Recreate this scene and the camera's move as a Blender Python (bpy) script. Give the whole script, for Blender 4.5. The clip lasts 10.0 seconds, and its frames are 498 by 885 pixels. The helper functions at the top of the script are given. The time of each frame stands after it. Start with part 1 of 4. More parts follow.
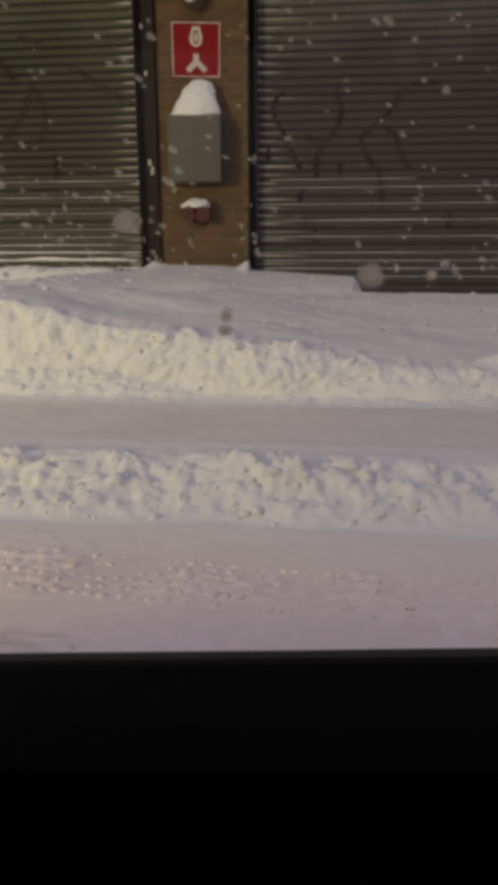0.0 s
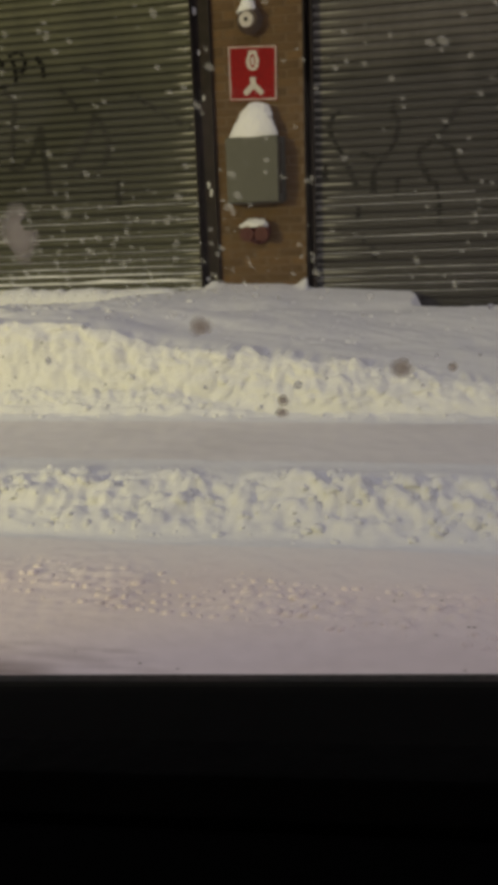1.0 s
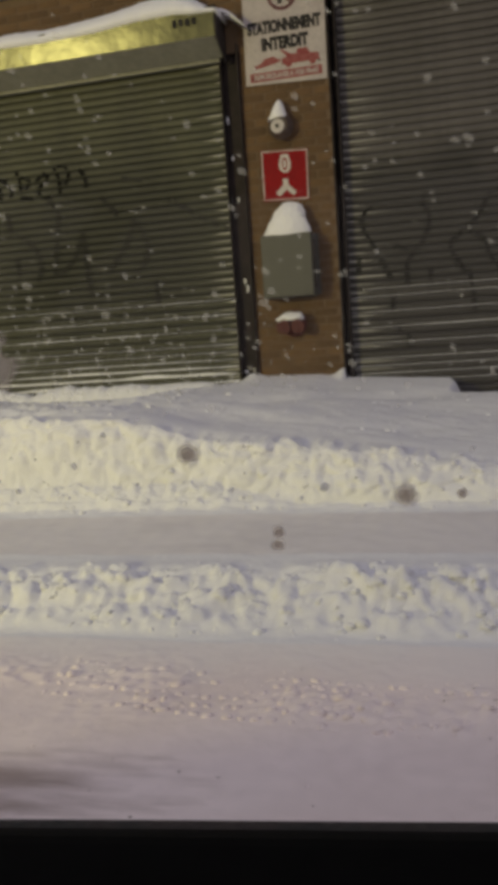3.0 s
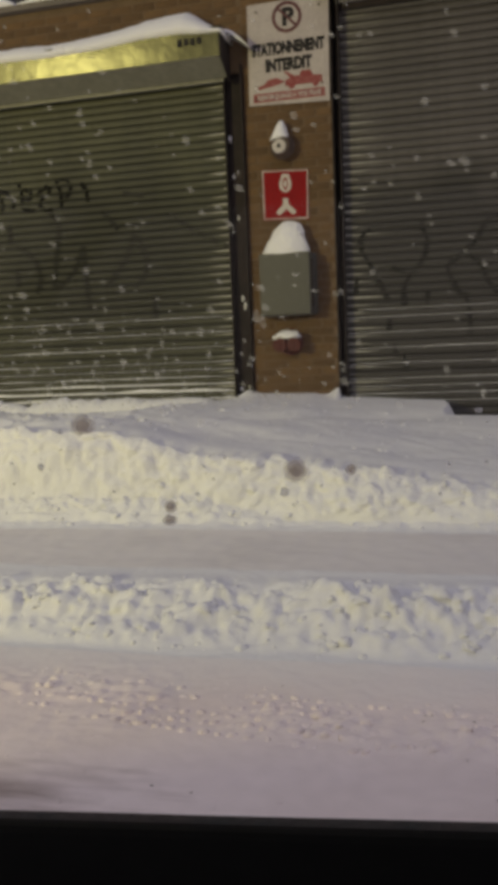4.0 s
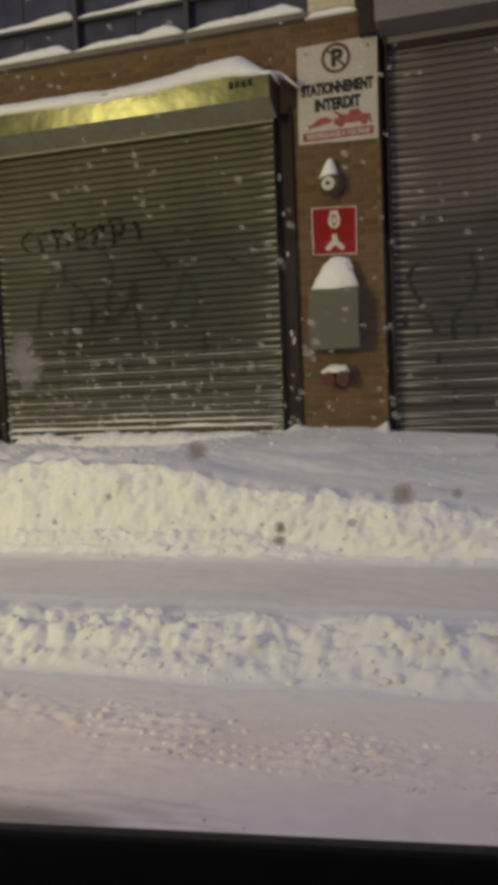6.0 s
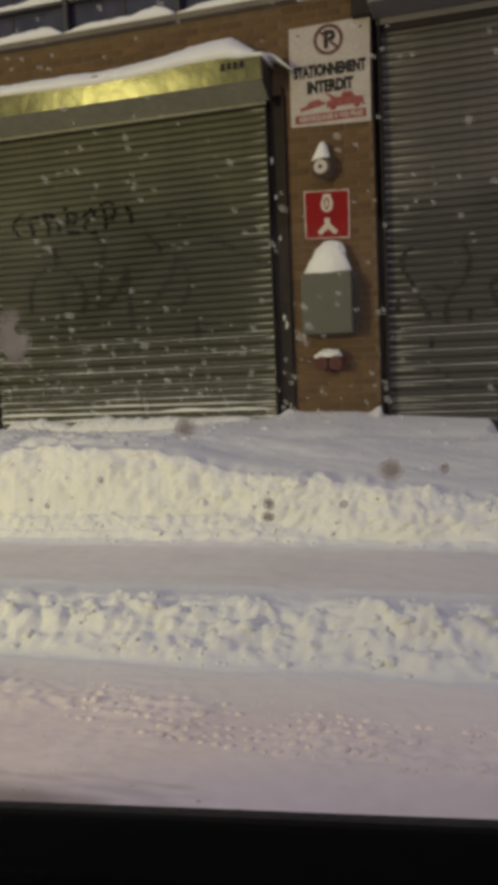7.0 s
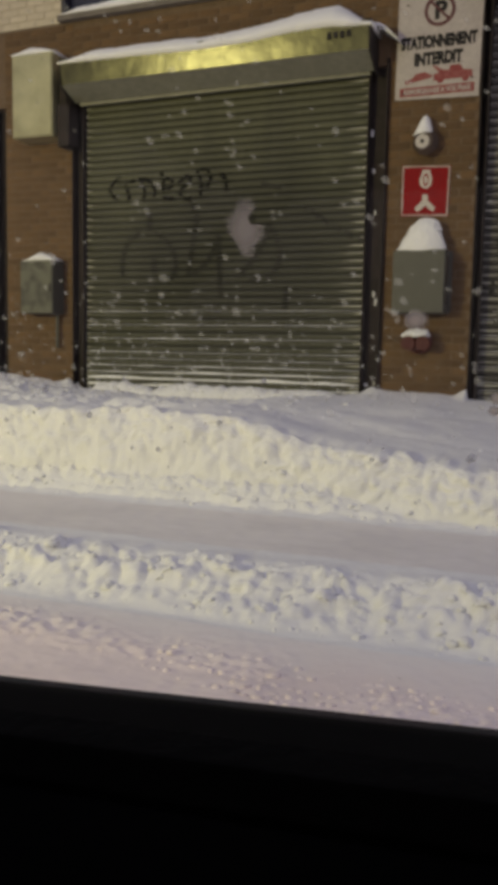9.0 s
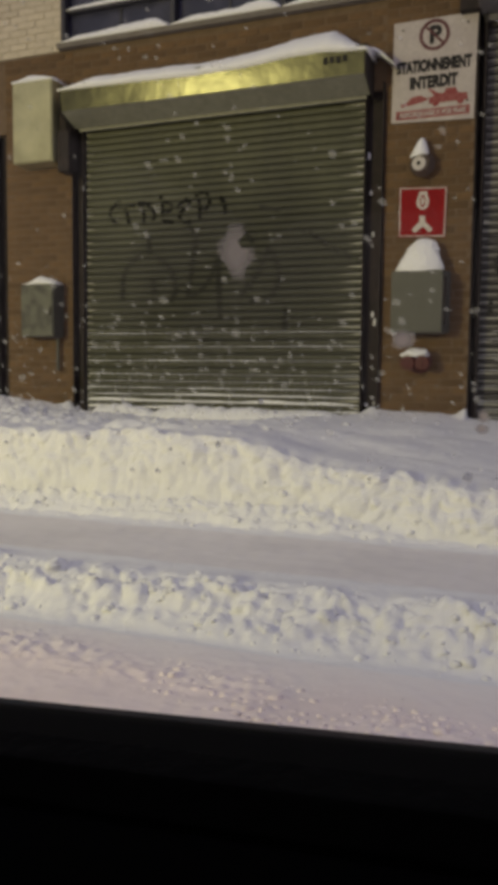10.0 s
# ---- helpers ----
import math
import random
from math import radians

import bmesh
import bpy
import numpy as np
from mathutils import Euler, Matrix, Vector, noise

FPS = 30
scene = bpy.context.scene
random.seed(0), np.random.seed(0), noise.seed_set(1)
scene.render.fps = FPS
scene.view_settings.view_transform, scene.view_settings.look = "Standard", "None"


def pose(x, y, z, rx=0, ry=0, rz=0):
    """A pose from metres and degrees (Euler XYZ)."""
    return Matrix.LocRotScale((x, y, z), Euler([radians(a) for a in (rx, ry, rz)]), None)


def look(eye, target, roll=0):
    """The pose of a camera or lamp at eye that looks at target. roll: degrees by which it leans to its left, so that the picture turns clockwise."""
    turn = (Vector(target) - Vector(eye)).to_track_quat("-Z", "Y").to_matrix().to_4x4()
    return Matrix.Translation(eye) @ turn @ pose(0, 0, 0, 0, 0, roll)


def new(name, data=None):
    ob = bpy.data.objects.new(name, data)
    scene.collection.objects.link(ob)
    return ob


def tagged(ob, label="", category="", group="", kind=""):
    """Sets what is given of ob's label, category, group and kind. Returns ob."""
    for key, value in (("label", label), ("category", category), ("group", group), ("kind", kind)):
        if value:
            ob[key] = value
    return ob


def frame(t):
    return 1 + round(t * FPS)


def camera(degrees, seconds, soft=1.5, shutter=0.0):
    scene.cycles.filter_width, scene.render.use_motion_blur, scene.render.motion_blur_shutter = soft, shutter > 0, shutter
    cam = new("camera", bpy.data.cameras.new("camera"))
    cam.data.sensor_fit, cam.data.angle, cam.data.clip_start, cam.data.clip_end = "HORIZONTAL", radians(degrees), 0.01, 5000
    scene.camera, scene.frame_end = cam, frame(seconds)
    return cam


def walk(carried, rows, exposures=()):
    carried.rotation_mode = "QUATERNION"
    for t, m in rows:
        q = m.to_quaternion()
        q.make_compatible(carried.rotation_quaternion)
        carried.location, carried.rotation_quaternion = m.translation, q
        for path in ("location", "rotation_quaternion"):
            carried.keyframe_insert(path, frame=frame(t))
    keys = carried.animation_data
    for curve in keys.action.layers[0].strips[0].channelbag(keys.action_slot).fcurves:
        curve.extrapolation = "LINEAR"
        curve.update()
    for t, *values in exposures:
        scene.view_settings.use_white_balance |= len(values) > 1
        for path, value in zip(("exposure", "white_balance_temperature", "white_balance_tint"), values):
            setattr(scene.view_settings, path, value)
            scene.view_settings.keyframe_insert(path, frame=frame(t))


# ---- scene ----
cam = camera(33.4, 10.0, soft=6.4)

PATH = [
    (0, (1.308, -7.087, 1.029), (1.062, -5.166, 0.528), -0.4),
    (0.5, (1.316, -7.104, 1.047), (0.986, -5.191, 0.565), -1.3),
    (1, (1.317, -7.134, 1.060), (0.926, -5.229, 0.595), -2.1),
    (1.5, (1.316, -7.148, 1.059), (0.76, -5.263, 0.688), -3.0),
    (2, (1.301, -7.155, 1.053), (0.705, -5.285, 0.673), -1.6),
    (2.5, (1.328, -7.133, 1.071), (0.712, -5.24, 0.875), -4.6),
    (2.7, (1.321, -7.12, 1.074), (0.786, -5.205, 0.857), -4.1),
    (3.8, (1.367, -7.087, 1.047), (0.909, -5.162, 0.758), -3.8),
    (4, (1.362, -7.095, 1.052), (0.88, -5.165, 0.847), -2.3),
    (4.5, (1.354, -7.123, 1.061), (0.799, -5.206, 0.928), -1.1),
    (5, (1.345, -7.133, 1.066), (0.739, -5.23, 0.96), -1.3),
    (5.5, (1.341, -7.139, 1.064), (0.727, -5.238, 0.962), -1.1),
    (6, (1.345, -7.115, 1.051), (0.758, -5.207, 0.932), -2.3),
    (6.2, (1.348, -7.109, 1.051), (0.777, -5.196, 0.927), -2.5),
    (7.5, (1.342, -7.119, 1.042), (0.758, -5.215, 0.865), -2.2),
    (8, (1.332, -7.123, 1.035), (0.717, -5.23, 0.845), -1.5),
    (8.5, (1.32, -7.14, 1.033), (0.647, -5.264, 0.869), -0.4),
    (9, (1.297, -7.145, 1.017), (0.562, -5.297, 0.807), 1.1),
    (9.5, (1.311, -7.155, 1.023), (0.588, -5.297, 0.874), 0.2),
    (10, (1.302, -7.148, 1.017), (0.562, -5.296, 0.857), 0.6),
]
walk(cam, [(t, look(eye, target, roll)) for t, eye, target, roll in PATH],
     [(0, -0.12, 6600, 16), (0.5, 0, 6800, 6), (1.0, 0, 6800, 6), (1.5, 0, 6600, 8), (2.0, 0, 6500, 10), (7.5, 0, 6500, 10), (8.5, 0, 6350, 12), (9.0, 0, 6280, 13), (10, 0, 6280, 13)])

# ---- night light: city glow in the cloud, one warm lamp over the street ----
world = bpy.data.worlds.new("night_cloud")
scene.world = world
world.use_nodes = True
wn = world.node_tree
bg = wn.nodes["Background"]
tc = wn.nodes.new("ShaderNodeTexCoord")
sep = wn.nodes.new("ShaderNodeSeparateXYZ")
rmp = wn.nodes.new("ShaderNodeValToRGB")
wn.links.new(tc.outputs["Generated"], sep.inputs[0])
wn.links.new(sep.outputs["Z"], rmp.inputs[0])
wn.links.new(rmp.outputs[0], bg.inputs["Color"])
rmp.color_ramp.elements[0].position, rmp.color_ramp.elements[0].color = 0.0, (0.415, 0.36, 0.34, 1)
rmp.color_ramp.elements[1].position, rmp.color_ramp.elements[1].color = 0.7, (0.44, 0.425, 0.488, 1)
bg.inputs["Strength"].default_value = 0.885

lamp = bpy.data.lights.new("street_lamp_light", "SPOT")
lamp.energy, lamp.color = 2300, (1.0, 0.90, 0.35)
lamp.shadow_soft_size, lamp.spot_size, lamp.spot_blend = 0.35, radians(58), 0.9
lamp_ob = new("street_lamp_light", lamp)
lamp_ob.matrix_world = look((-6.8, -12.5, 3.4), (-2.1, -2.0, 1.15))


# ---- materials ----
def material(name, base, rough=0.7, metal=0.0, spots=None, scale=4.0, fine=60.0, amount=0.35, bump=0.3, depth=0.01, per_piece=0.0, low=0.42, high=0.68, shine=0.5, grain=0.16):
    """A surface with broad stains towards the colour spots, fine grain and relief."""
    m = bpy.data.materials.new(name)
    m.use_nodes = True
    nt = m.node_tree
    bsdf = nt.nodes["Principled BSDF"]
    bsdf.inputs["Roughness"].default_value, bsdf.inputs["Metallic"].default_value = rough, metal
    bsdf.inputs["Specular IOR Level"].default_value = shine
    co = nt.nodes.new("ShaderNodeTexCoord")
    big = nt.nodes.new("ShaderNodeTexNoise")
    big.inputs["Scale"].default_value, big.inputs["Detail"].default_value = scale, 6
    small = nt.nodes.new("ShaderNodeTexNoise")
    small.inputs["Scale"].default_value, small.inputs["Detail"].default_value = fine, 4
    nt.links.new(co.outputs["Object"], big.inputs["Vector"])
    nt.links.new(co.outputs["Object"], small.inputs["Vector"])
    ramp = nt.nodes.new("ShaderNodeMapRange")
    ramp.inputs[1].default_value, ramp.inputs[2].default_value, ramp.inputs[4].default_value = low, high, amount
    nt.links.new(big.outputs["Fac"], ramp.inputs[0])
    mix = nt.nodes.new("ShaderNodeMix")
    mix.data_type = "RGBA"
    mix.inputs[6].default_value = (*base, 1)
    mix.inputs[7].default_value = (*(spots or [c * 0.55 for c in base]), 1)
    nt.links.new(ramp.outputs[0], mix.inputs[0])
    hsv = nt.nodes.new("ShaderNodeHueSaturation")
    val = nt.nodes.new("ShaderNodeMapRange")
    val.inputs[1].default_value, val.inputs[2].default_value = 0.25, 0.75
    val.inputs[3].default_value, val.inputs[4].default_value = 1 - grain, 1 + grain
    nt.links.new(small.outputs["Fac"], val.inputs[0])
    last = val.outputs[0]
    if per_piece:
        info = nt.nodes.new("ShaderNodeObjectInfo")
        vary = nt.nodes.new("ShaderNodeMapRange")
        vary.inputs[3].default_value, vary.inputs[4].default_value = 1 - per_piece, 1 + per_piece
        nt.links.new(info.outputs["Random"], vary.inputs[0])
        mul = nt.nodes.new("ShaderNodeMath")
        mul.operation = "MULTIPLY"
        nt.links.new(last, mul.inputs[0])
        nt.links.new(vary.outputs[0], mul.inputs[1])
        last = mul.outputs[0]
    nt.links.new(last, hsv.inputs["Value"])
    nt.links.new(mix.outputs[2], hsv.inputs["Color"])
    nt.links.new(hsv.outputs[0], bsdf.inputs["Base Color"])
    b = nt.nodes.new("ShaderNodeBump")
    b.inputs["Strength"].default_value, b.inputs["Distance"].default_value = bump, depth
    nt.links.new(small.outputs["Fac"], b.inputs["Height"])
    nt.links.new(b.outputs[0], bsdf.inputs["Normal"])
    return m


SNOW = material("fresh_snow", (0.80, 0.80, 0.83), 0.75, spots=(0.74, 0.74, 0.78), scale=3, fine=30, amount=0.4, bump=0.25, depth=0.02, grain=0.05)
SNOW_CLEAN = material("clean_snow_cap", (0.82, 0.82, 0.84), 0.7, spots=(0.74, 0.75, 0.8), scale=6, fine=45, amount=0.5, bump=0.4, depth=0.01, grain=0.05)
SNOW_ROAD = material("driven_snow", (0.90, 0.79, 0.77), 0.65, spots=(0.75, 0.64, 0.61), scale=1.6, fine=20, amount=0.6, bump=0.2, depth=0.02, low=0.48, high=0.75, grain=0.05)
SLUSH_DIRT_SHADE = material("dirty_shaded_slush", (0.30, 0.25, 0.22), 0.7, spots=(0.2, 0.16, 0.14), scale=30, fine=90, amount=0.6)
SLUSH_DARK = material("wet_brown_slush", (0.045, 0.035, 0.030), 0.8, spots=(0.02, 0.025, 0.022), scale=40, fine=160, amount=0.9)
SNOW_LANE = material("trodden_snow", (0.76, 0.73, 0.74), 0.7, spots=(0.67, 0.64, 0.65), scale=2.2, fine=14, amount=0.6, bump=0.15, depth=0.012, grain=0.05)
BRICK = material("brown_brick", (0.127, 0.074, 0.032), 0.85, spots=(0.088, 0.051, 0.024), scale=9, fine=90, amount=0.6, bump=0.5, depth=0.004, per_piece=0.2)
MORTAR = material("brown_mortar", (0.155, 0.106, 0.064), 0.95, scale=8, fine=120, amount=0.5, bump=0.5, depth=0.004)
CREAM_BRICK = material("cream_brick", (0.56, 0.49, 0.37), 0.85, spots=(0.48, 0.42, 0.31), scale=7, fine=80, amount=0.5, bump=0.4, depth=0.004, per_piece=0.06)
CREAM_MORTAR = material("cream_mortar", (0.46, 0.40, 0.30), 0.95, scale=8, fine=120, amount=0.4)
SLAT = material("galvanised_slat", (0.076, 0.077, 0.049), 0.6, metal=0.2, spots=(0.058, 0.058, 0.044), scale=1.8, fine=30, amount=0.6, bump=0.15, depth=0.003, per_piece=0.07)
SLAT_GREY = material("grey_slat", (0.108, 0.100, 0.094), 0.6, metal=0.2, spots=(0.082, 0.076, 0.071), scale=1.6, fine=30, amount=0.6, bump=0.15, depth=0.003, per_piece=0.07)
HOOD = material("galvanised_hood", (0.074, 0.072, 0.047), 0.26, metal=0.75, spots=(0.055, 0.053, 0.036), scale=4, fine=3.4, amount=0.7, bump=0.40, depth=0.016)
# light caught on the slat ends, put into a paler colour
GLINT = material("slat_end_glint", (0.27, 0.265, 0.235), 0.5, metal=0.3, spots=(0.2, 0.19, 0.17), scale=9, fine=50, amount=0.6, per_piece=0.3)
# paler, duller copy of HOOD: light thrown up by the snow, as colour
HOOD_SNOWLIT = material("snowlit_galvanised_panel", (0.24, 0.235, 0.185), 0.6, metal=0.1, spots=(0.18, 0.175, 0.14), scale=4, fine=20, amount=0.5, bump=0.1)
HOOD_GREY = material("grey_painted_hood", (0.17, 0.158, 0.16), 0.55, metal=0.1, scale=3, fine=40, amount=0.3, bump=0.15)
DARK_STEEL = material("dark_rusty_steel", (0.022, 0.017, 0.015), 0.85, metal=0.1, spots=(0.045, 0.031, 0.03), scale=11, fine=60, amount=0.7, bump=0.4)
BOX_GREY = material("grey_enamel", (0.078, 0.077, 0.067), 0.55, metal=0.1, spots=(0.066, 0.065, 0.058), scale=4, fine=60, amount=0.4, bump=0.1)
BOX_WORN = material("weathered_grey_enamel", (0.115, 0.115, 0.088), 0.65, spots=(0.045, 0.043, 0.038), scale=9, fine=45, amount=0.9, bump=0.15)
BOX_PALE = material("pale_enamel", (0.46, 0.44, 0.27), 0.3, metal=0.55, spots=(0.30, 0.285, 0.18), scale=4, fine=5, amount=0.6, bump=0.3, depth=0.01)
WHITE_SIGN = material("white_sign_paint", (0.44, 0.395, 0.37), 0.5, spots=(0.33, 0.285, 0.28), scale=5, fine=50, amount=0.5, bump=0.1)
BLACK_INK = material("black_sign_ink", (0.016, 0.015, 0.015), 0.7, shine=0.2, spots=(0.055, 0.05, 0.05), scale=30, fine=90, amount=0.5, bump=0.05)
DARK_RED_INK = material("faded_red_ink", (0.22, 0.035, 0.035), 0.6, spots=(0.32, 0.13, 0.12), scale=25, fine=90, amount=0.5, bump=0.05)
MAROON_INK = material("maroon_sign_ink", (0.085, 0.022, 0.026), 0.6, spots=(0.16, 0.07, 0.07), scale=25, fine=90, amount=0.5, bump=0.05)
RED_SIGN = material("red_sign_paint", (0.24, 0.006, 0.009), 0.6, shine=0.15, spots=(0.18, 0.006, 0.009), scale=7, fine=50, amount=0.5, bump=0.08)
RED_IRON = material("red_cast_iron", (0.075, 0.014, 0.012), 0.6, spots=(0.1, 0.02, 0.02), scale=20, fine=70, amount=0.6)
WHITE_PAINT = material("white_paint", (0.52, 0.48, 0.45), 0.5, scale=20, fine=80, amount=0.3, bump=0.1)
BELL_GREY = material("weathered_brass", (0.085, 0.06, 0.05), 0.55, metal=0.2, scale=12, fine=60, amount=0.5)
BLUE_PANE = material("dark_blue_panel", (0.022, 0.024, 0.055), 0.35, spots=(0.055, 0.055, 0.095), scale=5, fine=35, amount=0.8, bump=0.1)
TEAL_PANE = material("teal_tinted_pane", (0.03, 0.10, 0.085), 0.25, spots=(0.015, 0.04, 0.035), scale=3, fine=40, amount=0.7, bump=0.05)
FRAME_DARK = material("dark_window_frame", (0.035, 0.033, 0.045), 0.5, scale=8, fine=60, amount=0.4)
CONCRETE = material("grey_concrete", (0.17, 0.15, 0.13), 0.9, scale=5, fine=80, amount=0.5)
SPRAY = material("black_spray_paint", (0.006, 0.006, 0.005), 0.9, shine=0.2, spots=(0.014, 0.014, 0.012), scale=14, fine=60, amount=0.8, bump=0.05)
SPRAY_WORN = material("worn_spray_paint", (0.011, 0.011, 0.010), 0.85, spots=(0.026, 0.025, 0.022), scale=9, fine=60, amount=0.9, bump=0.05)
SPRAY_FAINT = material("faded_spray_paint", (0.017, 0.017, 0.013), 0.85, spots=(0.030, 0.029, 0.023), scale=6, fine=60, amount=0.9, bump=0.05)
TRIM = material("black_door_trim", (0.003, 0.003, 0.003), 1.0, shine=0.0, scale=8, fine=120, amount=0.3, bump=0.2, depth=0.002)
RUBBER = material("black_rubber", (0.004, 0.004, 0.004), 0.9, shine=0.05, scale=10, fine=90, amount=0.3)
PAINT_DARK = material("dark_car_paint", (0.004, 0.004, 0.004), 0.8, metal=0.0, shine=0.05, scale=6, fine=60, amount=0.3, bump=0.02)


def pane_material():
    m = bpy.data.materials.new("window_glass")
    m.use_nodes = True
    nt = m.node_tree
    out, gl, tr, mx = nt.nodes["Material Output"], nt.nodes.new("ShaderNodeBsdfGlossy"), nt.nodes.new("ShaderNodeBsdfTransparent"), nt.nodes.new("ShaderNodeMixShader")
    gl.inputs["Roughness"].default_value = 0.02
    mx.inputs[0].default_value = 0.008
    nt.links.new(tr.outputs[0], mx.inputs[1])
    nt.links.new(gl.outputs[0], mx.inputs[2])
    nt.links.new(mx.outputs[0], out.inputs["Surface"])
    return m


GLASS = pane_material()


def slush_material(name="frozen_slush", thin=0.2, edge=(0.6, 1.25)):
    """Thin half-frozen slush that lets light through from the street side."""
    m = bpy.data.materials.new(name)
    m.use_nodes = True
    nt = m.node_tree
    out = nt.nodes["Material Output"]
    bsdf = nt.nodes["Principled BSDF"]
    bsdf.inputs["Base Color"].default_value, bsdf.inputs["Roughness"].default_value = (0.85, 0.78, 0.70, 1), 0.6
    tl, tr, m1, m2, nz = (nt.nodes.new(k) for k in ("ShaderNodeBsdfTranslucent", "ShaderNodeBsdfTransparent", "ShaderNodeMixShader", "ShaderNodeMixShader", "ShaderNodeTexNoise"))
    tl.inputs["Color"].default_value = (0.80, 0.74, 0.65, 1)
    nz.inputs["Scale"].default_value = 260
    m1.inputs[0].default_value = 0.85
    nt.links.new(bsdf.outputs[0], m1.inputs[1])
    nt.links.new(tl.outputs[0], m1.inputs[2])
    co, mp, ln, ad, mr = (nt.nodes.new(k) for k in ("ShaderNodeTexCoord", "ShaderNodeMapping", "ShaderNodeVectorMath", "ShaderNodeMath", "ShaderNodeMapRange"))
    mp.inputs["Location"].default_value, mp.inputs["Scale"].default_value = (-1, 0, -1), (2, 0, 2)
    ln.operation, ad.operation = "LENGTH", "MULTIPLY_ADD"
    ad.inputs[1].default_value = 0.7
    nt.links.new(co.outputs["Generated"], mp.inputs[0])
    nt.links.new(mp.outputs[0], ln.inputs[0])
    nt.links.new(nz.outputs["Fac"], ad.inputs[0])
    nt.links.new(ln.outputs["Value"], ad.inputs[2])
    mr.inputs[1].default_value, mr.inputs[2].default_value = edge
    mr.inputs[3].default_value, mr.inputs[4].default_value = thin, 1.0
    nt.links.new(ad.outputs[0], mr.inputs[0])
    nt.links.new(mr.outputs[0], m2.inputs[0])
    nt.links.new(m1.outputs[0], m2.inputs[1])
    nt.links.new(tr.outputs[0], m2.inputs[2])
    nt.links.new(m2.outputs[0], out.inputs["Surface"])
    return m


SLUSH = slush_material()
SLUSH_THIN = slush_material("thin_frozen_slush", 0.50, (0.65, 1.5))


def flake_material(name, clear):
    """Loose, half see-through flakes."""
    m = bpy.data.materials.new(name)
    m.use_nodes = True
    nt = m.node_tree
    bsdf, out = nt.nodes["Principled BSDF"], nt.nodes["Material Output"]
    bsdf.inputs["Base Color"].default_value, bsdf.inputs["Roughness"].default_value = (0.8, 0.8, 0.82, 1), 0.8
    tr, mx = nt.nodes.new("ShaderNodeBsdfTransparent"), nt.nodes.new("ShaderNodeMixShader")
    mx.inputs[0].default_value = clear
    nt.links.new(bsdf.outputs[0], mx.inputs[1])
    nt.links.new(tr.outputs[0], mx.inputs[2])
    nt.links.new(mx.outputs[0], out.inputs["Surface"])
    return m


FLAKE = flake_material("loose_flake", 0.885)
FLAKE_NEAR = flake_material("dense_flake", 0.6)


def add_stain(m, centre, size, colour):
    """A brown slush stain of its own shape, at a place on the road."""
    nt = m.node_tree
    bsdf = nt.nodes["Principled BSDF"]
    was = bsdf.inputs["Base Color"].links[0].from_socket
    co, mp, nz, ln, mr, mx = (nt.nodes.new(k) for k in ("ShaderNodeTexCoord", "ShaderNodeMapping", "ShaderNodeTexNoise", "ShaderNodeVectorMath", "ShaderNodeMapRange", "ShaderNodeMix"))
    mp.vector_type = "TEXTURE"
    mp.inputs["Location"].default_value, mp.inputs["Scale"].default_value = (*centre, 0), (*size, 1)
    nz.inputs["Scale"].default_value, nz.inputs["Detail"].default_value = 7, 6
    nt.links.new(co.outputs["Object"], mp.inputs[0])
    streak = nt.nodes.new("ShaderNodeMapping")
    streak.inputs["Scale"].default_value = (0.45, 2.4, 1)
    nt.links.new(co.outputs["Object"], streak.inputs[0])
    nt.links.new(streak.outputs[0], nz.inputs["Vector"])
    wob = nt.nodes.new("ShaderNodeVectorMath")
    wob.operation = "SUBTRACT"
    wob.inputs[1].default_value = (0.5, 0.5, 0.5)
    nt.links.new(nz.outputs["Color"], wob.inputs[0])
    sc = nt.nodes.new("ShaderNodeVectorMath")
    sc.operation = "MULTIPLY_ADD"
    sc.inputs[1].default_value = (2.2, 2.2, 0)
    nt.links.new(wob.outputs[0], sc.inputs[0])
    nt.links.new(mp.outputs[0], sc.inputs[2])
    ln.operation = "LENGTH"
    nt.links.new(sc.outputs[0], ln.inputs[0])
    mr.inputs[1].default_value, mr.inputs[2].default_value = 0.25, 1.2
    mr.inputs[3].default_value, mr.inputs[4].default_value = 0.75, 0.0
    nt.links.new(ln.outputs["Value"], mr.inputs[0])
    mx.data_type = "RGBA"
    nt.links.new(mr.outputs[0], mx.inputs[0])
    nt.links.new(was, mx.inputs[6])
    mx.inputs[7].default_value = (*colour, 1)
    nt.links.new(mx.outputs[2], bsdf.inputs["Base Color"])


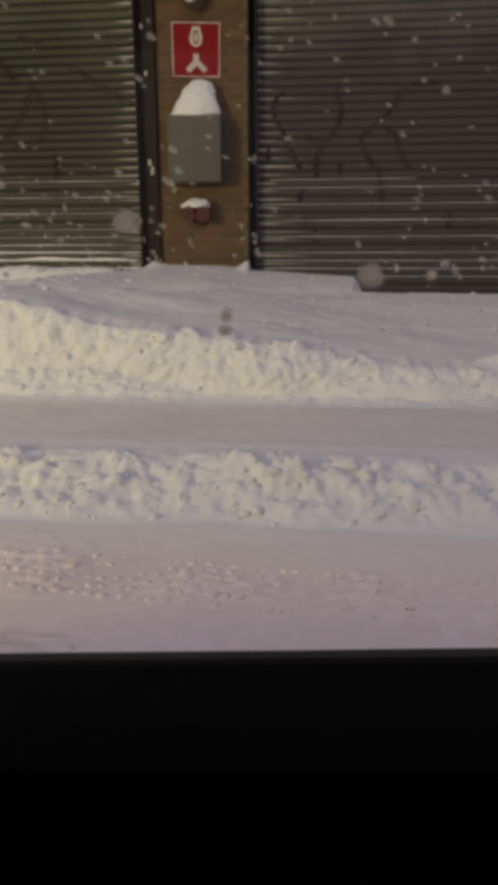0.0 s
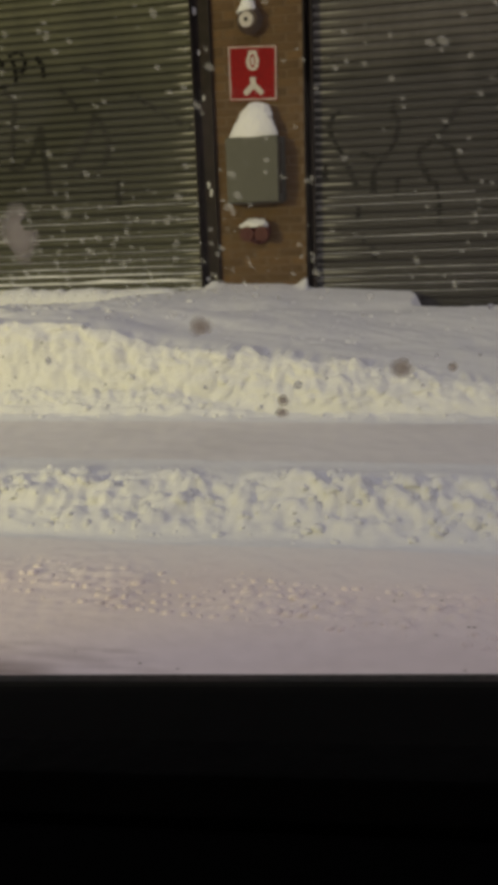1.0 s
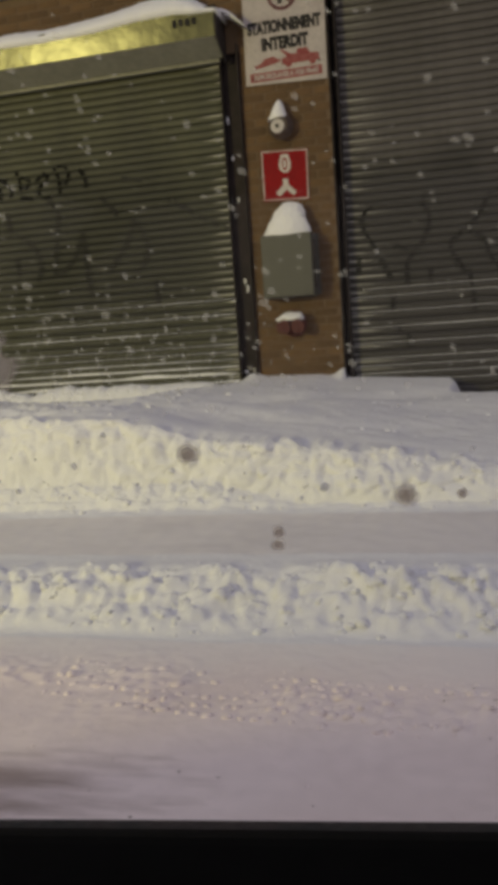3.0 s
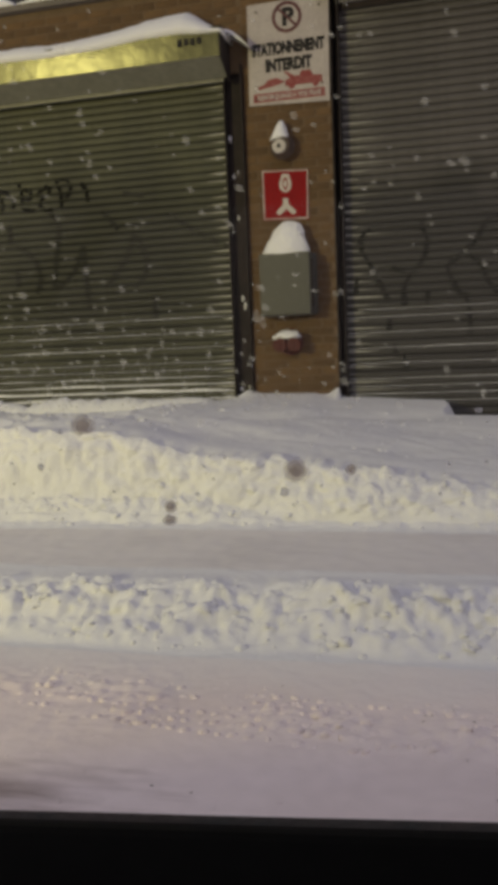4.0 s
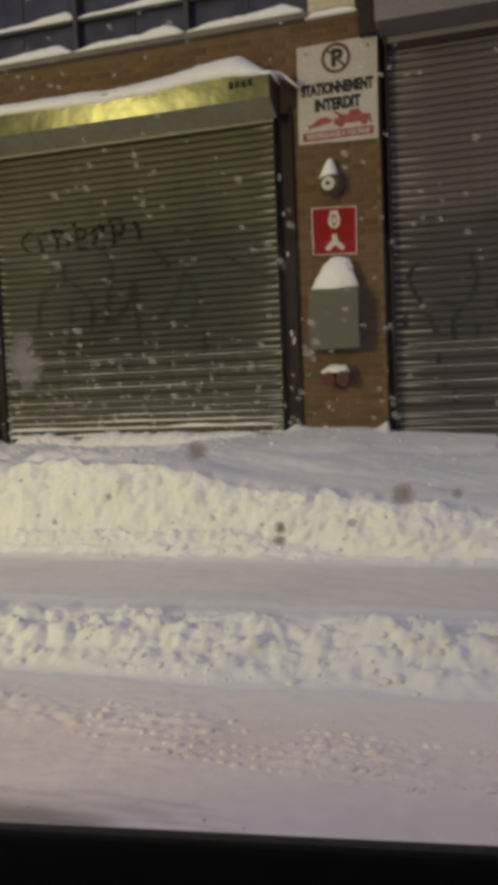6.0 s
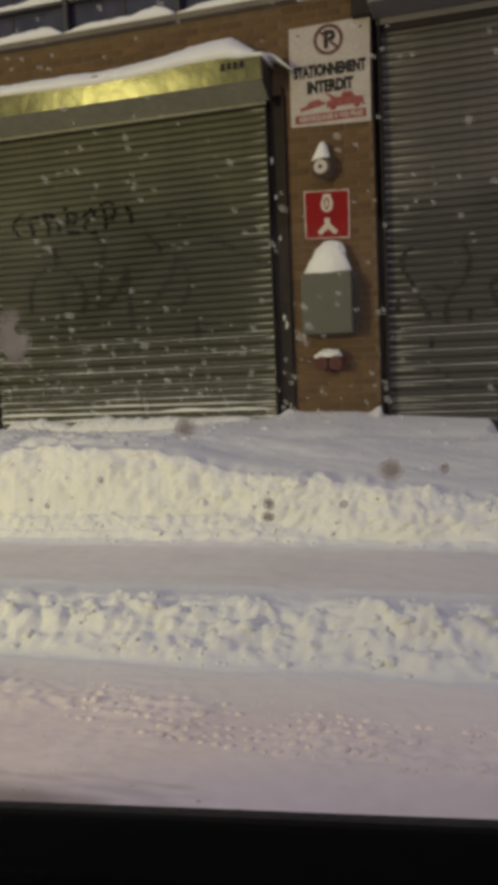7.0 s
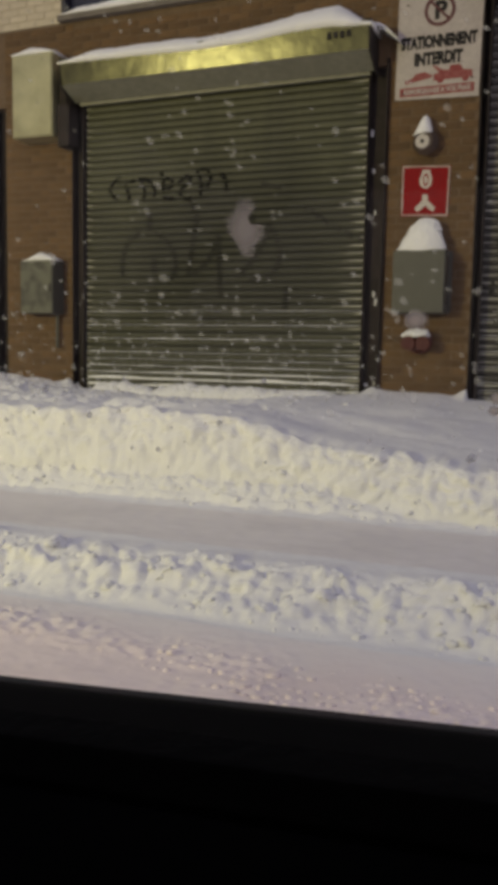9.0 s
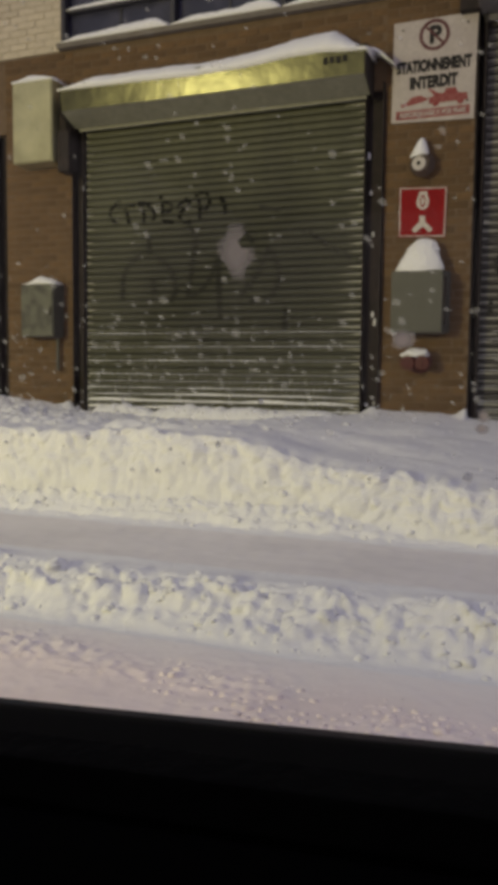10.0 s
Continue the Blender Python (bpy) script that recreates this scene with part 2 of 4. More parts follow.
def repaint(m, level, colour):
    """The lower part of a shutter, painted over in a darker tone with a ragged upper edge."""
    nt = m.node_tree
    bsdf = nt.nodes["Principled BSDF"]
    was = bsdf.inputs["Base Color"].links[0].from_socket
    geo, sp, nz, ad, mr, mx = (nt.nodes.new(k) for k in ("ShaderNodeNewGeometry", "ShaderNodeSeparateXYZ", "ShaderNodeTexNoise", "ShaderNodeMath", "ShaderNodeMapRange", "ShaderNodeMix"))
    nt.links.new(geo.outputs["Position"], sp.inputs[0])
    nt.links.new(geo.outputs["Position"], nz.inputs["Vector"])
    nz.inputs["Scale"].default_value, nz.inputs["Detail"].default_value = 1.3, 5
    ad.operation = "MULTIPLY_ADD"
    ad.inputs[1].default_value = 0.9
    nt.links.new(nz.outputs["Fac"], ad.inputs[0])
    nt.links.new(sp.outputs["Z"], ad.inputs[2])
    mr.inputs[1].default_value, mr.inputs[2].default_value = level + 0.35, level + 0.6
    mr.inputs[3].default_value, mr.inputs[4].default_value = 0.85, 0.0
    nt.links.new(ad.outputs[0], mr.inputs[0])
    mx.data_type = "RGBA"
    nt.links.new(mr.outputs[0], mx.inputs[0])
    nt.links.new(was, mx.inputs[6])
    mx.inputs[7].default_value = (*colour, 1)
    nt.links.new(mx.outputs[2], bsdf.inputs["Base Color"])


def clean_lit_edge(m, y0, y1, colour):
    """Cleaner untouched snow towards the side of the road, tinted as if lamplit, with a ragged limit."""
    nt = m.node_tree
    bsdf = nt.nodes["Principled BSDF"]
    was = bsdf.inputs["Base Color"].links[0].from_socket
    geo, sp, nz, ad, mr, mx = (nt.nodes.new(k) for k in ("ShaderNodeNewGeometry", "ShaderNodeSeparateXYZ", "ShaderNodeTexNoise", "ShaderNodeMath", "ShaderNodeMapRange", "ShaderNodeMix"))
    nt.links.new(geo.outputs["Position"], sp.inputs[0])
    nt.links.new(geo.outputs["Position"], nz.inputs["Vector"])
    nz.inputs["Scale"].default_value, nz.inputs["Detail"].default_value = 4, 5
    ad.operation = "MULTIPLY_ADD"
    ad.inputs[1].default_value = 0.3
    nt.links.new(nz.outputs["Fac"], ad.inputs[0])
    nt.links.new(sp.outputs["Y"], ad.inputs[2])
    mr.inputs[1].default_value, mr.inputs[2].default_value = y0 + 0.15, y1 + 0.15
    nt.links.new(ad.outputs[0], mr.inputs[0])
    mx.data_type = "RGBA"
    nt.links.new(mr.outputs[0], mx.inputs[0])
    nt.links.new(was, mx.inputs[6])
    mx.inputs[7].default_value = (*colour, 1)
    nt.links.new(mx.outputs[2], bsdf.inputs["Base Color"])


def darken_patch(m, centre, size, colour, strength):
    """A broad darker patch on a shutter, ragged towards its rim."""
    nt = m.node_tree
    bsdf = nt.nodes["Principled BSDF"]
    was = bsdf.inputs["Base Color"].links[0].from_socket
    geo, mp, nz, ln, ad, mr, mx = (nt.nodes.new(k) for k in ("ShaderNodeNewGeometry", "ShaderNodeMapping", "ShaderNodeTexNoise", "ShaderNodeVectorMath", "ShaderNodeMath", "ShaderNodeMapRange", "ShaderNodeMix"))
    mp.vector_type = "TEXTURE"
    mp.inputs["Location"].default_value, mp.inputs["Scale"].default_value = (centre[0], 0, centre[1]), (size[0], 1000, size[1])
    nz.inputs["Scale"].default_value, nz.inputs["Detail"].default_value = 2.2, 6
    ln.operation, ad.operation = "LENGTH", "MULTIPLY_ADD"
    ad.inputs[1].default_value = 0.9
    nt.links.new(geo.outputs["Position"], mp.inputs[0])
    nt.links.new(geo.outputs["Position"], nz.inputs["Vector"])
    nt.links.new(mp.outputs[0], ln.inputs[0])
    nt.links.new(nz.outputs["Fac"], ad.inputs[0])
    nt.links.new(ln.outputs["Value"], ad.inputs[2])
    mr.inputs[1].default_value, mr.inputs[2].default_value = 0.9, 1.5
    mr.inputs[3].default_value, mr.inputs[4].default_value = strength, 0.0
    nt.links.new(ad.outputs[0], mr.inputs[0])
    mx.data_type = "RGBA"
    nt.links.new(mr.outputs[0], mx.inputs[0])
    nt.links.new(was, mx.inputs[6])
    mx.inputs[7].default_value = (*colour, 1)
    nt.links.new(mx.outputs[2], bsdf.inputs["Base Color"])


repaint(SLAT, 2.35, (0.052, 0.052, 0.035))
darken_patch(SLAT, (-1.75, 1.95), (1.45, 1.05), (0.024, 0.024, 0.018), 0.8)
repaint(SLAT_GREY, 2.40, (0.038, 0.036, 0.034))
# the lamp's warmth along the bank foot is put into this snow colour
clean_lit_edge(SNOW_ROAD, -4.75, -4.40, (0.83, 0.79, 0.79))
add_stain(SNOW_ROAD, (0.02, -5.36), (0.55, 0.17), (0.27, 0.20, 0.165))


# ---- building blocks ----
def part(name, bm, mat, parent=None, label="", smooth=False):
    me = bpy.data.meshes.new(name)
    bm.to_mesh(me)
    bm.free()
    me.materials.append(mat)
    if smooth:
        me.polygons.foreach_set("use_smooth", [True] * len(me.polygons))
    ob = new(name, me)
    if parent is not None:
        ob.parent = parent
        ob.matrix_parent_inverse = parent.matrix_basis.inverted()
    if label:
        tagged(ob, label)
    return ob


def thing(name, at, label, category, group="", kind=""):
    ob = new(name)
    ob.matrix_basis = Matrix.Translation(at)
    ob.empty_display_size = 0.1
    return tagged(ob, label, category, group, kind)


def box(x0, x1, y0, y1, z0, z1, bevel=0.0, bm=None):
    bm = bm or bmesh.new()
    v = bmesh.ops.create_cube(bm, size=1)["verts"]
    bmesh.ops.transform(bm, verts=v, matrix=Matrix.Translation(((x0 + x1) / 2, (y0 + y1) / 2, (z0 + z1) / 2)) @ Matrix.Diagonal((x1 - x0, y1 - y0, z1 - z0, 1)))
    if bevel:
        edges = list({e for w in v for e in w.link_edges})
        bmesh.ops.bevel(bm, geom=edges, offset=bevel, segments=2, affect="EDGES", profile=0.6)
    return bm


def prism(points, x0, x1, axis="x", bevel=0.0, bm=None):
    """A closed outline of (a, b) pairs pushed along an axis: x gives (y, z), y gives (x, z)."""
    bm = bm or bmesh.new()
    rows = []
    for s in (x0, x1):
        rows.append([bm.verts.new((s, a, b) if axis == "x" else (a, s, b)) for a, b in points])
    n = len(points)
    faces = [bm.faces.new(rows[0][::-1]), bm.faces.new(rows[1])]
    for i in range(n):
        faces.append(bm.faces.new((rows[0][i], rows[0][(i + 1) % n], rows[1][(i + 1) % n], rows[1][i])))
    bmesh.ops.recalc_face_normals(bm, faces=bm.faces)
    if bevel:
        bmesh.ops.bevel(bm, geom=list({e for f in faces for e in f.edges}), offset=bevel, segments=2, affect="EDGES", profile=0.6)
    return bm


def tube(p, q, r, r2=None, seg=20, bm=None):
    """A capped cylinder or cone from p to q."""
    bm = bm or bmesh.new()
    p, q = Vector(p), Vector(q)
    turn = (q - p).to_track_quat("Z", "Y").to_matrix().to_4x4()
    bmesh.ops.create_cone(bm, cap_ends=True, segments=seg, radius1=r, radius2=r if r2 is None else r2, depth=(q - p).length,
                          matrix=Matrix.Translation((p + q) / 2) @ turn)
    return bm


def lump(cx, cy, cz, rx, ry, rz, rough=0.25, seed=0, detail=3, bm=None):
    """An uneven rounded lump with a flat underside at cz."""
    bm = bm or bmesh.new()
    v = bmesh.ops.create_icosphere(bm, subdivisions=detail, radius=1)["verts"]
    for w in v:
        n = noise.noise(w.co * 1.6 + Vector((seed * 3.7, seed, 0))) + 0.5 * noise.noise(w.co * 4 + Vector((seed, seed * 2.1, 3)))
        c = w.co * (1 + rough * n)
        w.co = (cx + c.x * rx, cy + c.y * ry, cz + max(c.z, -0.02) * rz)
    return bm


def snow_strip(x0, x1, y0, y1, base, height, seed=0, step=0.03, lean=0.0, rough=1.0):
    """Snow lying along a ledge: an uneven rounded bead. height and base are numbers or functions of x."""
    bm = bmesh.new()
    n = max(3, int((x1 - x0) / step))
    ring = []
    for i in range(n + 1):
        x = x0 + (x1 - x0) * i / n
        b = base(x) if callable(base) else base
        h = height(x) if callable(height) else height
        end = min(1.0, 0.25 + min(i, n - i) * step / max(0.04, 1.3 * abs(y1 - y0)))
        h *= end * (1 + rough * (0.3 * noise.noise(Vector((x * 2.6, seed * 9.1, 0))) + 0.16 * noise.noise(Vector((x * 13, seed * 5.3, 4)))))
        h = max(h, 0.004)
        w = 1 + 0.12 * noise.noise(Vector((x * 9, seed, 7)))
        ym, hw = (y0 + y1) / 2, abs(y1 - y0) / 2 * w
        ring.append([bm.verts.new((x, ym + hw * math.cos(a), b + h * ((1 - lean) * max(0.0, math.sin(a)) ** 0.75 + lean * (0.5 + 0.5 * math.cos(a)) * (a > 0)))) for a in (math.pi * k / 8 for k in range(9))])
    for a, b in zip(ring, ring[1:]):
        for k in range(8):
            bm.faces.new((a[k], a[k + 1], b[k + 1], b[k]))
        bm.faces.new((a[8], a[0], b[0], b[8]))
    bm.faces.new(ring[0])
    bm.faces.new(ring[-1][::-1])
    bmesh.ops.recalc_face_normals(bm, faces=bm.faces)
    return bm


def lettering(text, size, at, mat, parent, name="lettering", stretch=1.0, bold=0.0):
    """Raised text on an upright board that faces the street, centred at a place."""
    cu = bpy.data.curves.new(name, "FONT")
    cu.body, cu.size, cu.align_x, cu.align_y, cu.extrude, cu.offset = text, size, "CENTER", "CENTER", 0.0012, bold
    cu.materials.append(mat)
    tmp = new("tmp", cu)
    bpy.context.view_layer.update()
    me = bpy.data.meshes.new_from_object(tmp.evaluated_get(bpy.context.evaluated_depsgraph_get()))
    bpy.data.objects.remove(tmp)
    me.transform(Matrix.Translation(at) @ pose(0, 0, 0, 90) @ Matrix.Diagonal((stretch, 1, 1, 1)))
    ob = new(name, me)
    ob.parent = parent
    ob.matrix_parent_inverse = parent.matrix_basis.inverted()
    return ob


def ribbon(points, width, y, bm=None, wave=None, step=0.008, keep=None):
    """A painted stroke on an upright surface through (x, z) points, smoothed; wave(z) follows the surface's relief, keep(z) says where paint took."""
    bm = bm or bmesh.new()
    pts = [Vector(p) for p in points]
    dense = []
    for i in range(len(pts) - 1):
        p0, p1, p2, p3 = pts[max(i - 1, 0)], pts[i], pts[i + 1], pts[min(i + 2, len(pts) - 1)]
        n = max(2, int((p2 - p1).length / step))
        for k in range(n):
            t = k / n
            dense.append(0.5 * ((2 * p1) + (p2 - p0) * t + (2 * p0 - 5 * p1 + 4 * p2 - p3) * t * t + (3 * p1 - p0 - 3 * p2 + p3) * t ** 3))
    dense.append(pts[-1])
    prev = None
    for i, p in enumerate(dense):
        d = (dense[min(i + 1, len(dense) - 1)] - dense[max(i - 1, 0)])
        d = d.normalized() if d.length else Vector((1, 0))
        s = Vector((-d.y, d.x)) * width * 0.5 * (0.8 + 0.4 * noise.noise(Vector((p.x * 11, p.y * 11, 1))))
        pair = [bm.verts.new((q.x, y + (wave(q.y) if wave else 0), q.y)) for q in (p + s, p - s)]
        if prev and (keep is None or abs(d.y) < 0.4 or keep(p.x, p.y)):
            bm.faces.new((prev[0], prev[1], pair[1], pair[0]))
        prev = pair
    return bm


# ---- the snow-covered ground ----
def curve_of(pairs):
    xs, zs = [p[0] for p in pairs], [p[1] for p in pairs]
    return lambda x: float(np.interp(x, xs, zs))


CREST = curve_of([(-8, 0.62), (-2.1, 0.655), (-1.0, 0.66), (-0.55, 0.62), (-0.2, 0.53), (0.5, 0.45), (1.0, 0.385), (1.7, 0.305), (2.6, 0.295), (6, 0.3)])
AT_WALL = curve_of([(-8, 0.7), (-4.4, 0.78), (-3.6, 0.70), (-3.35, 0.64), (-2.9, 0.645), (-2.4, 0.60), (-1.4, 0.60), (-1.0, 0.655), (-0.5, 0.70), (-0.3, 0.735), (0.2, 0.72), (0.4, 0.68), (0.86, 0.655), (1.28, 0.63), (1.8, 0.60), (2.1, 0.59), (6, 0.57)])
N = noise.noise


def cobble(u, v, seed):
    """Rounded chunks of uneven height, 0 to 1, about one unit across."""
    d, p = noise.voronoi(Vector((u, v, seed)))
    tall = 0.65 + 0.6 * N(p[0] * 5.3)
    return max(0.0, 1 - (d[0] / 0.72) ** 2) * max(0.1, min(1.0, tall))


def snow_height(x, y):
    wob = 0.07 * N(Vector((x * 0.8, 3.1, 0))) + 0.035 * N(Vector((x * 3.1, 8.2, 0)))
    foot1 = -4.33 + wob
    foot2 = -2.74 + 0.06 * N(Vector((x * 1.1, 1.7, 5))) + 0.035 * N(Vector((x * 3.7, 2.2, y * 3))) + 0.006 * N(Vector((x * 12.7, 6.1, y * 9)))
    if y < foot1:
        z = 0.007 * N(Vector((x * 1.2, y * 2.5, 0))) + 0.003 * N(Vector((x * 9, y * 9, 2)))
        track = math.exp(-((y + 4.74 + 0.11 * x) / 0.22) ** 2) + 0.5 * math.exp(-((y + 5.5 + 0.05 * x) / 0.2) ** 2)
        z += track * 0.024 * (cobble(x * 21, y * 27, 9.4) + 0.5 * cobble(x * 37, y * 44, 5.4)) * max(0.0, 0.55 + 1.3 * N(Vector((x * 2.3, y * 4, 5))))
        return z
    if y < -3.72:
        t = (y - foot1) / (-3.98 + 0.5 * wob - foot1)
        h = 0.158 + 0.04 * N(Vector((x * 2.6, 4, 0))) + 0.03 * N(Vector((x * 8, 4, 6)))
        if t < 1:
            s = t ** 0.75
            z = h * s * s * (3 - 2 * s)
        else:
            s = min(1.0, (y - (-3.98 + 0.5 * wob)) / 0.24)
            z = h + (0.135 - h) * s * s * (3 - 2 * s)
        amp = math.sin(math.pi * min(1.0, max(0.0, (y - foot1) / 0.58)))
        amp *= 1 - 0.85 * max(0.0, min(1.0, (y + 4.04) / 0.14))
        wx, wy = x + 0.03 * N(Vector((x * 7, y * 7, 0))), y + 0.03 * N(Vector((x * 7, y * 7, 5)))
        big = noise.voronoi(Vector((x * 3.7 + 3, y * 4.5, 0)))[0]
        z += amp * (0.042 * cobble(wx * 6.5, wy * 6, 1.3) + 0.046 * cobble(wx * 11, wy * 10, 4.1) + 0.042 * cobble(wx * 21, wy * 19, 7.7) - 0.055 + 0.06 * (0.35 - big[0]) + 0.02 * N(Vector((x * 13, y * 10, 8))))
        return z
    lane = 0.135 + 0.01 * N(Vector((x * 1.5, y * 3, 3))) + 0.004 * N(Vector((x * 11, y * 11, 1)))
    loose = max(0.0, min(1.0, (0.5 - x) / 0.8 + 0.5 * N(Vector((x * 1.7, 5.5, 0)))))
    skirt = 0.0
    if foot2 - 0.05 < y < foot2 + 0.2:
        q = max(0.0, min(1.0, (y - foot2 + 0.04) / 0.12))
        skirt = (0.02 + 0.085 * loose) * q + (0.012 + 0.034 * loose) * q * cobble(x * 19, y * 18, 2.2) + 0.016 * q * cobble(x * 42, y * 36, 6.2)
    if y < foot2:
        return lane + skirt + 0.012 * math.exp(-((y - foot2) / 0.09) ** 2) * (1 + 2 * N(Vector((x * 12, y * 12, 0))))
    even = CREST(x)
    nubs = max(0.25, min(1.0, (x + 1.3) / 1.6))
    crest = even + 0.035 * N(Vector((x * 2.7, 9, 0))) + 0.028 * N(Vector((x * 8.3, 9.5, 0))) + 0.05 * nubs * (cobble(x * 9, 3.3, 1.1) - 0.3) + 0.03 * nubs * (cobble(x * 19, 5.3, 2.1) - 0.3)
    width = 0.24 + 0.05 * N(Vector((x * 2.1, 7.7, 0)))
    back = 0.085 * loose
    t = max(0.0, (y - foot2 - back) / (width - back))
    if t < 1:
        s = t ** 0.8
        z = lane + (even + (crest - even) * s ** 7 - lane) * s * (2 - s) * (0.9 + 0.1 * s)
        lumpy = noise.voronoi(Vector((x * 7.3, y * 7, z * 7)))[0]
        z += math.sin(math.pi * t) * (0.04 * N(Vector((x * 4.7, y * 6, z * 3))) + 0.04 * (0.4 - lumpy[0]) + 0.03 * (cobble(x * 9, z * 9, 5.7) - 0.3) + 0.015 * (cobble(x * 23, z * 24, 8.7) - 0.3))
        return max(z, lane + skirt)
    y1 = foot2 + width
    s = min(1.0, (y - y1) / (-y1))
    lip = math.exp(-((y - y1) / 0.11) ** 2)
    z = even + (crest - even) * lip + (AT_WALL(x) - even) * (s ** 1.25)
    amp = min(1.0, s * 4)
    left = max(0.0, min(1.0, (-0.5 - x) / 1.2))
    z += amp * (1 - 0.8 * s) * (0.06 * N(Vector((x * 1.13 - y * 0.6, y * 1.9 + x * 0.5, 0.3))) + (0.012 + 0.046 * left) * N(Vector((x * 5.3 + y * 1.7, y * 7.7, 3.3))) + (0.006 + 0.029 * left) * N(Vector((x * 11.3 + y * 2.7, y * 12.7, 1.3))))
    z += 0.008 * N(Vector((x * 13.3 + y * 4, y * 14.1 - x * 3, 0.5))) * (0.25 + left)
    z += amp * left * (0.045 * (cobble(x * 9, y * 8, 5.9) - 0.3) + 0.025 * (cobble(x * 20, y * 17, 3.9) - 0.3)) * (1 - 0.6 * s)
    # low wedges blown into the corners of the piers
    near = math.exp(-((y + 0.01) / 0.09) ** 2)
    if x < 0.412:
        z += near * 0.085 * math.exp(-((x - 0.41) / 0.075) ** 2)
    z += near * (0.05 * math.exp(-((x + 0.40) / 0.08) ** 2) + 0.06 * math.exp(-((x + 3.50) / 0.09) ** 2))
    # the scoured hollow beside the shutter
    z -= 0.15 * max(0.0, min(1.0, (x - 1.29 + 0.05 * N(Vector((y * 4, 0, 0)))) / 0.07)) * max(0.0, min(1.0, (y + 0.42) / 0.25))
    # a soft furrow that runs from the crest towards the pier
    z -= 0.03 * math.exp(-((y + 1.05 - 0.42 * x) / 0.16) ** 2) * (1 - left) * amp
    return z


def stretch_of(*spans):
    out = []
    for a, b, step in spans:
        n = max(1, round((b - a) / step))
        out += [a + (b - a) * i / n for i in range(n)]
    return out + [spans[-1][1]]


COLS = stretch_of((-9, -4.7, 0.12), (-4.7, 2.7, 0.0145), (2.7, 6, 0.1))


def face_high(x, y, z):
    """How far chunks stand out of the cut face."""
    env = min(1.0, max(0.0, (z - 0.16) / 0.08)) * min(1.0, max(0.0, (-2.38 - y) / 0.12))
    if env == 0:
        return y
    wx, wz = x + 0.025 * N(Vector((x * 9, z * 9, 1))), z + 0.025 * N(Vector((x * 9, z * 9, 6)))
    env *= 0.75 + 0.25 * min(1.0, max(0.0, (x + 1.0) / 1.4))
    return y - env * (0.05 * N(Vector((x * 2.6, z * 4.5, 2.7))) + 0.035 * (cobble(wx * 7, wz * 9.5, 0.7) - 0.3) + 0.036 * (cobble(wx * 13, wz * 17, 3.7) - 0.3) + 0.026 * (cobble(wx * 29, wz * 27, 8.7) - 0.3) - 0.03 * max(0.0, N(Vector((x * 6, z * 11, 4.4))) - 0.25))


def face_low(x, y, z):
    env = math.sin(math.pi * min(1.0, max(0.0, (y + 4.33) / 0.55)))
    return y - env * (0.024 * (cobble(x * 13, z * 14 + y * 5, 2.9) - 0.3) + 0.03 * (cobble(x * 24, z * 25 + y * 8, 6.3) - 0.3))


def snow_sheet(name, spans, mat, label, category, face=lambda x, y, z: y):
    rows = stretch_of(*spans)
    verts = [(x, face(x, y, z), z) for x, y, z in ((x, y, snow_height(x, y)) for y in rows for x in COLS)]
    n = len(COLS)
    faces = [(j * n + i, j * n + i + 1, (j + 1) * n + i + 1, (j + 1) * n + i) for j in range(len(rows) - 1) for i in range(n - 1)]
    me = bpy.data.meshes.new(name)
    me.from_pydata(verts, [], faces)
    me.materials.append(mat)
    me.polygons.foreach_set("use_smooth", [True] * len(me.polygons))
    return tagged(new(name, me), label, category, kind="structure")


road = snow_sheet("road", [(-9.5, -6.6, 0.08), (-6.6, -5.3, 0.022), (-5.3, -4.37, 0.0125)], SNOW_ROAD, "street covered in driven pinkish grey snow", "road")
bank_low = snow_sheet("snow_bank", [(-4.37, -3.68, 0.0125)], SNOW, "low lumpy ridge of ploughed snow along the street", "snow bank", face_low)
pavement = snow_sheet("pavement", [(-3.68, -2.9, 0.03)], SNOW_LANE, "flat cleared pavement track of packed grey snow", "pavement")
bank_high = snow_sheet("snow_bank", [(-2.9, -2.78, 0.011), (-2.78, -2.42, 0.0045), (-2.42, -2.3, 0.012)], SNOW, "steep cut bank of deep snow beside the pavement", "snow bank", face_high)
drift = snow_sheet("snow_drift", [(-2.3, 0.16, 0.025)], SNOW, "deep drifted snow against the building front", "snow")

bm = bmesh.new()
bmesh.ops.create_grid(bm, x_segments=8, y_segments=8, size=400)
for v in bm.verts:
    v.co.z = -0.02
tagged(part("ground", bm, SNOW_ROAD), "flat snow-covered ground reaching far off", "ground", kind="structure")

# ---- building front ----
wall = thing("wall_front", (0, 0.2, 0), "street front of brown brick around roller shutters", "wall", kind="structure")
part("pier_core", box(-0.335, 0.405, 0.004, 0.34, -0.05, 4.18), MORTAR, wall)
part("pier_core", box(-4.26, -3.455, 0.004, 0.34, -0.05, 4.18), MORTAR, wall)
part("lintel_core", box(-3.455, -0.335, 0.004, 0.34, 3.45, 4.18), MORTAR, wall)
part("lintel_core", box(0.405, 7, 0.20, 0.42, 4.0, 4.9), CONCRETE, wall)
part("lintel_core", box(-9, -4.26, 0.004, 0.34, 3.45, 4.18), MORTAR, wall)
part("pier_core", box(3.45, 7, 0.02, 0.34, -0.05, 4.0), CONCRETE, wall)
part("upper_core", box(-9, -3.57, 0.004, 0.34, 4.185, 6.6), CREAM_MORTAR, wall)
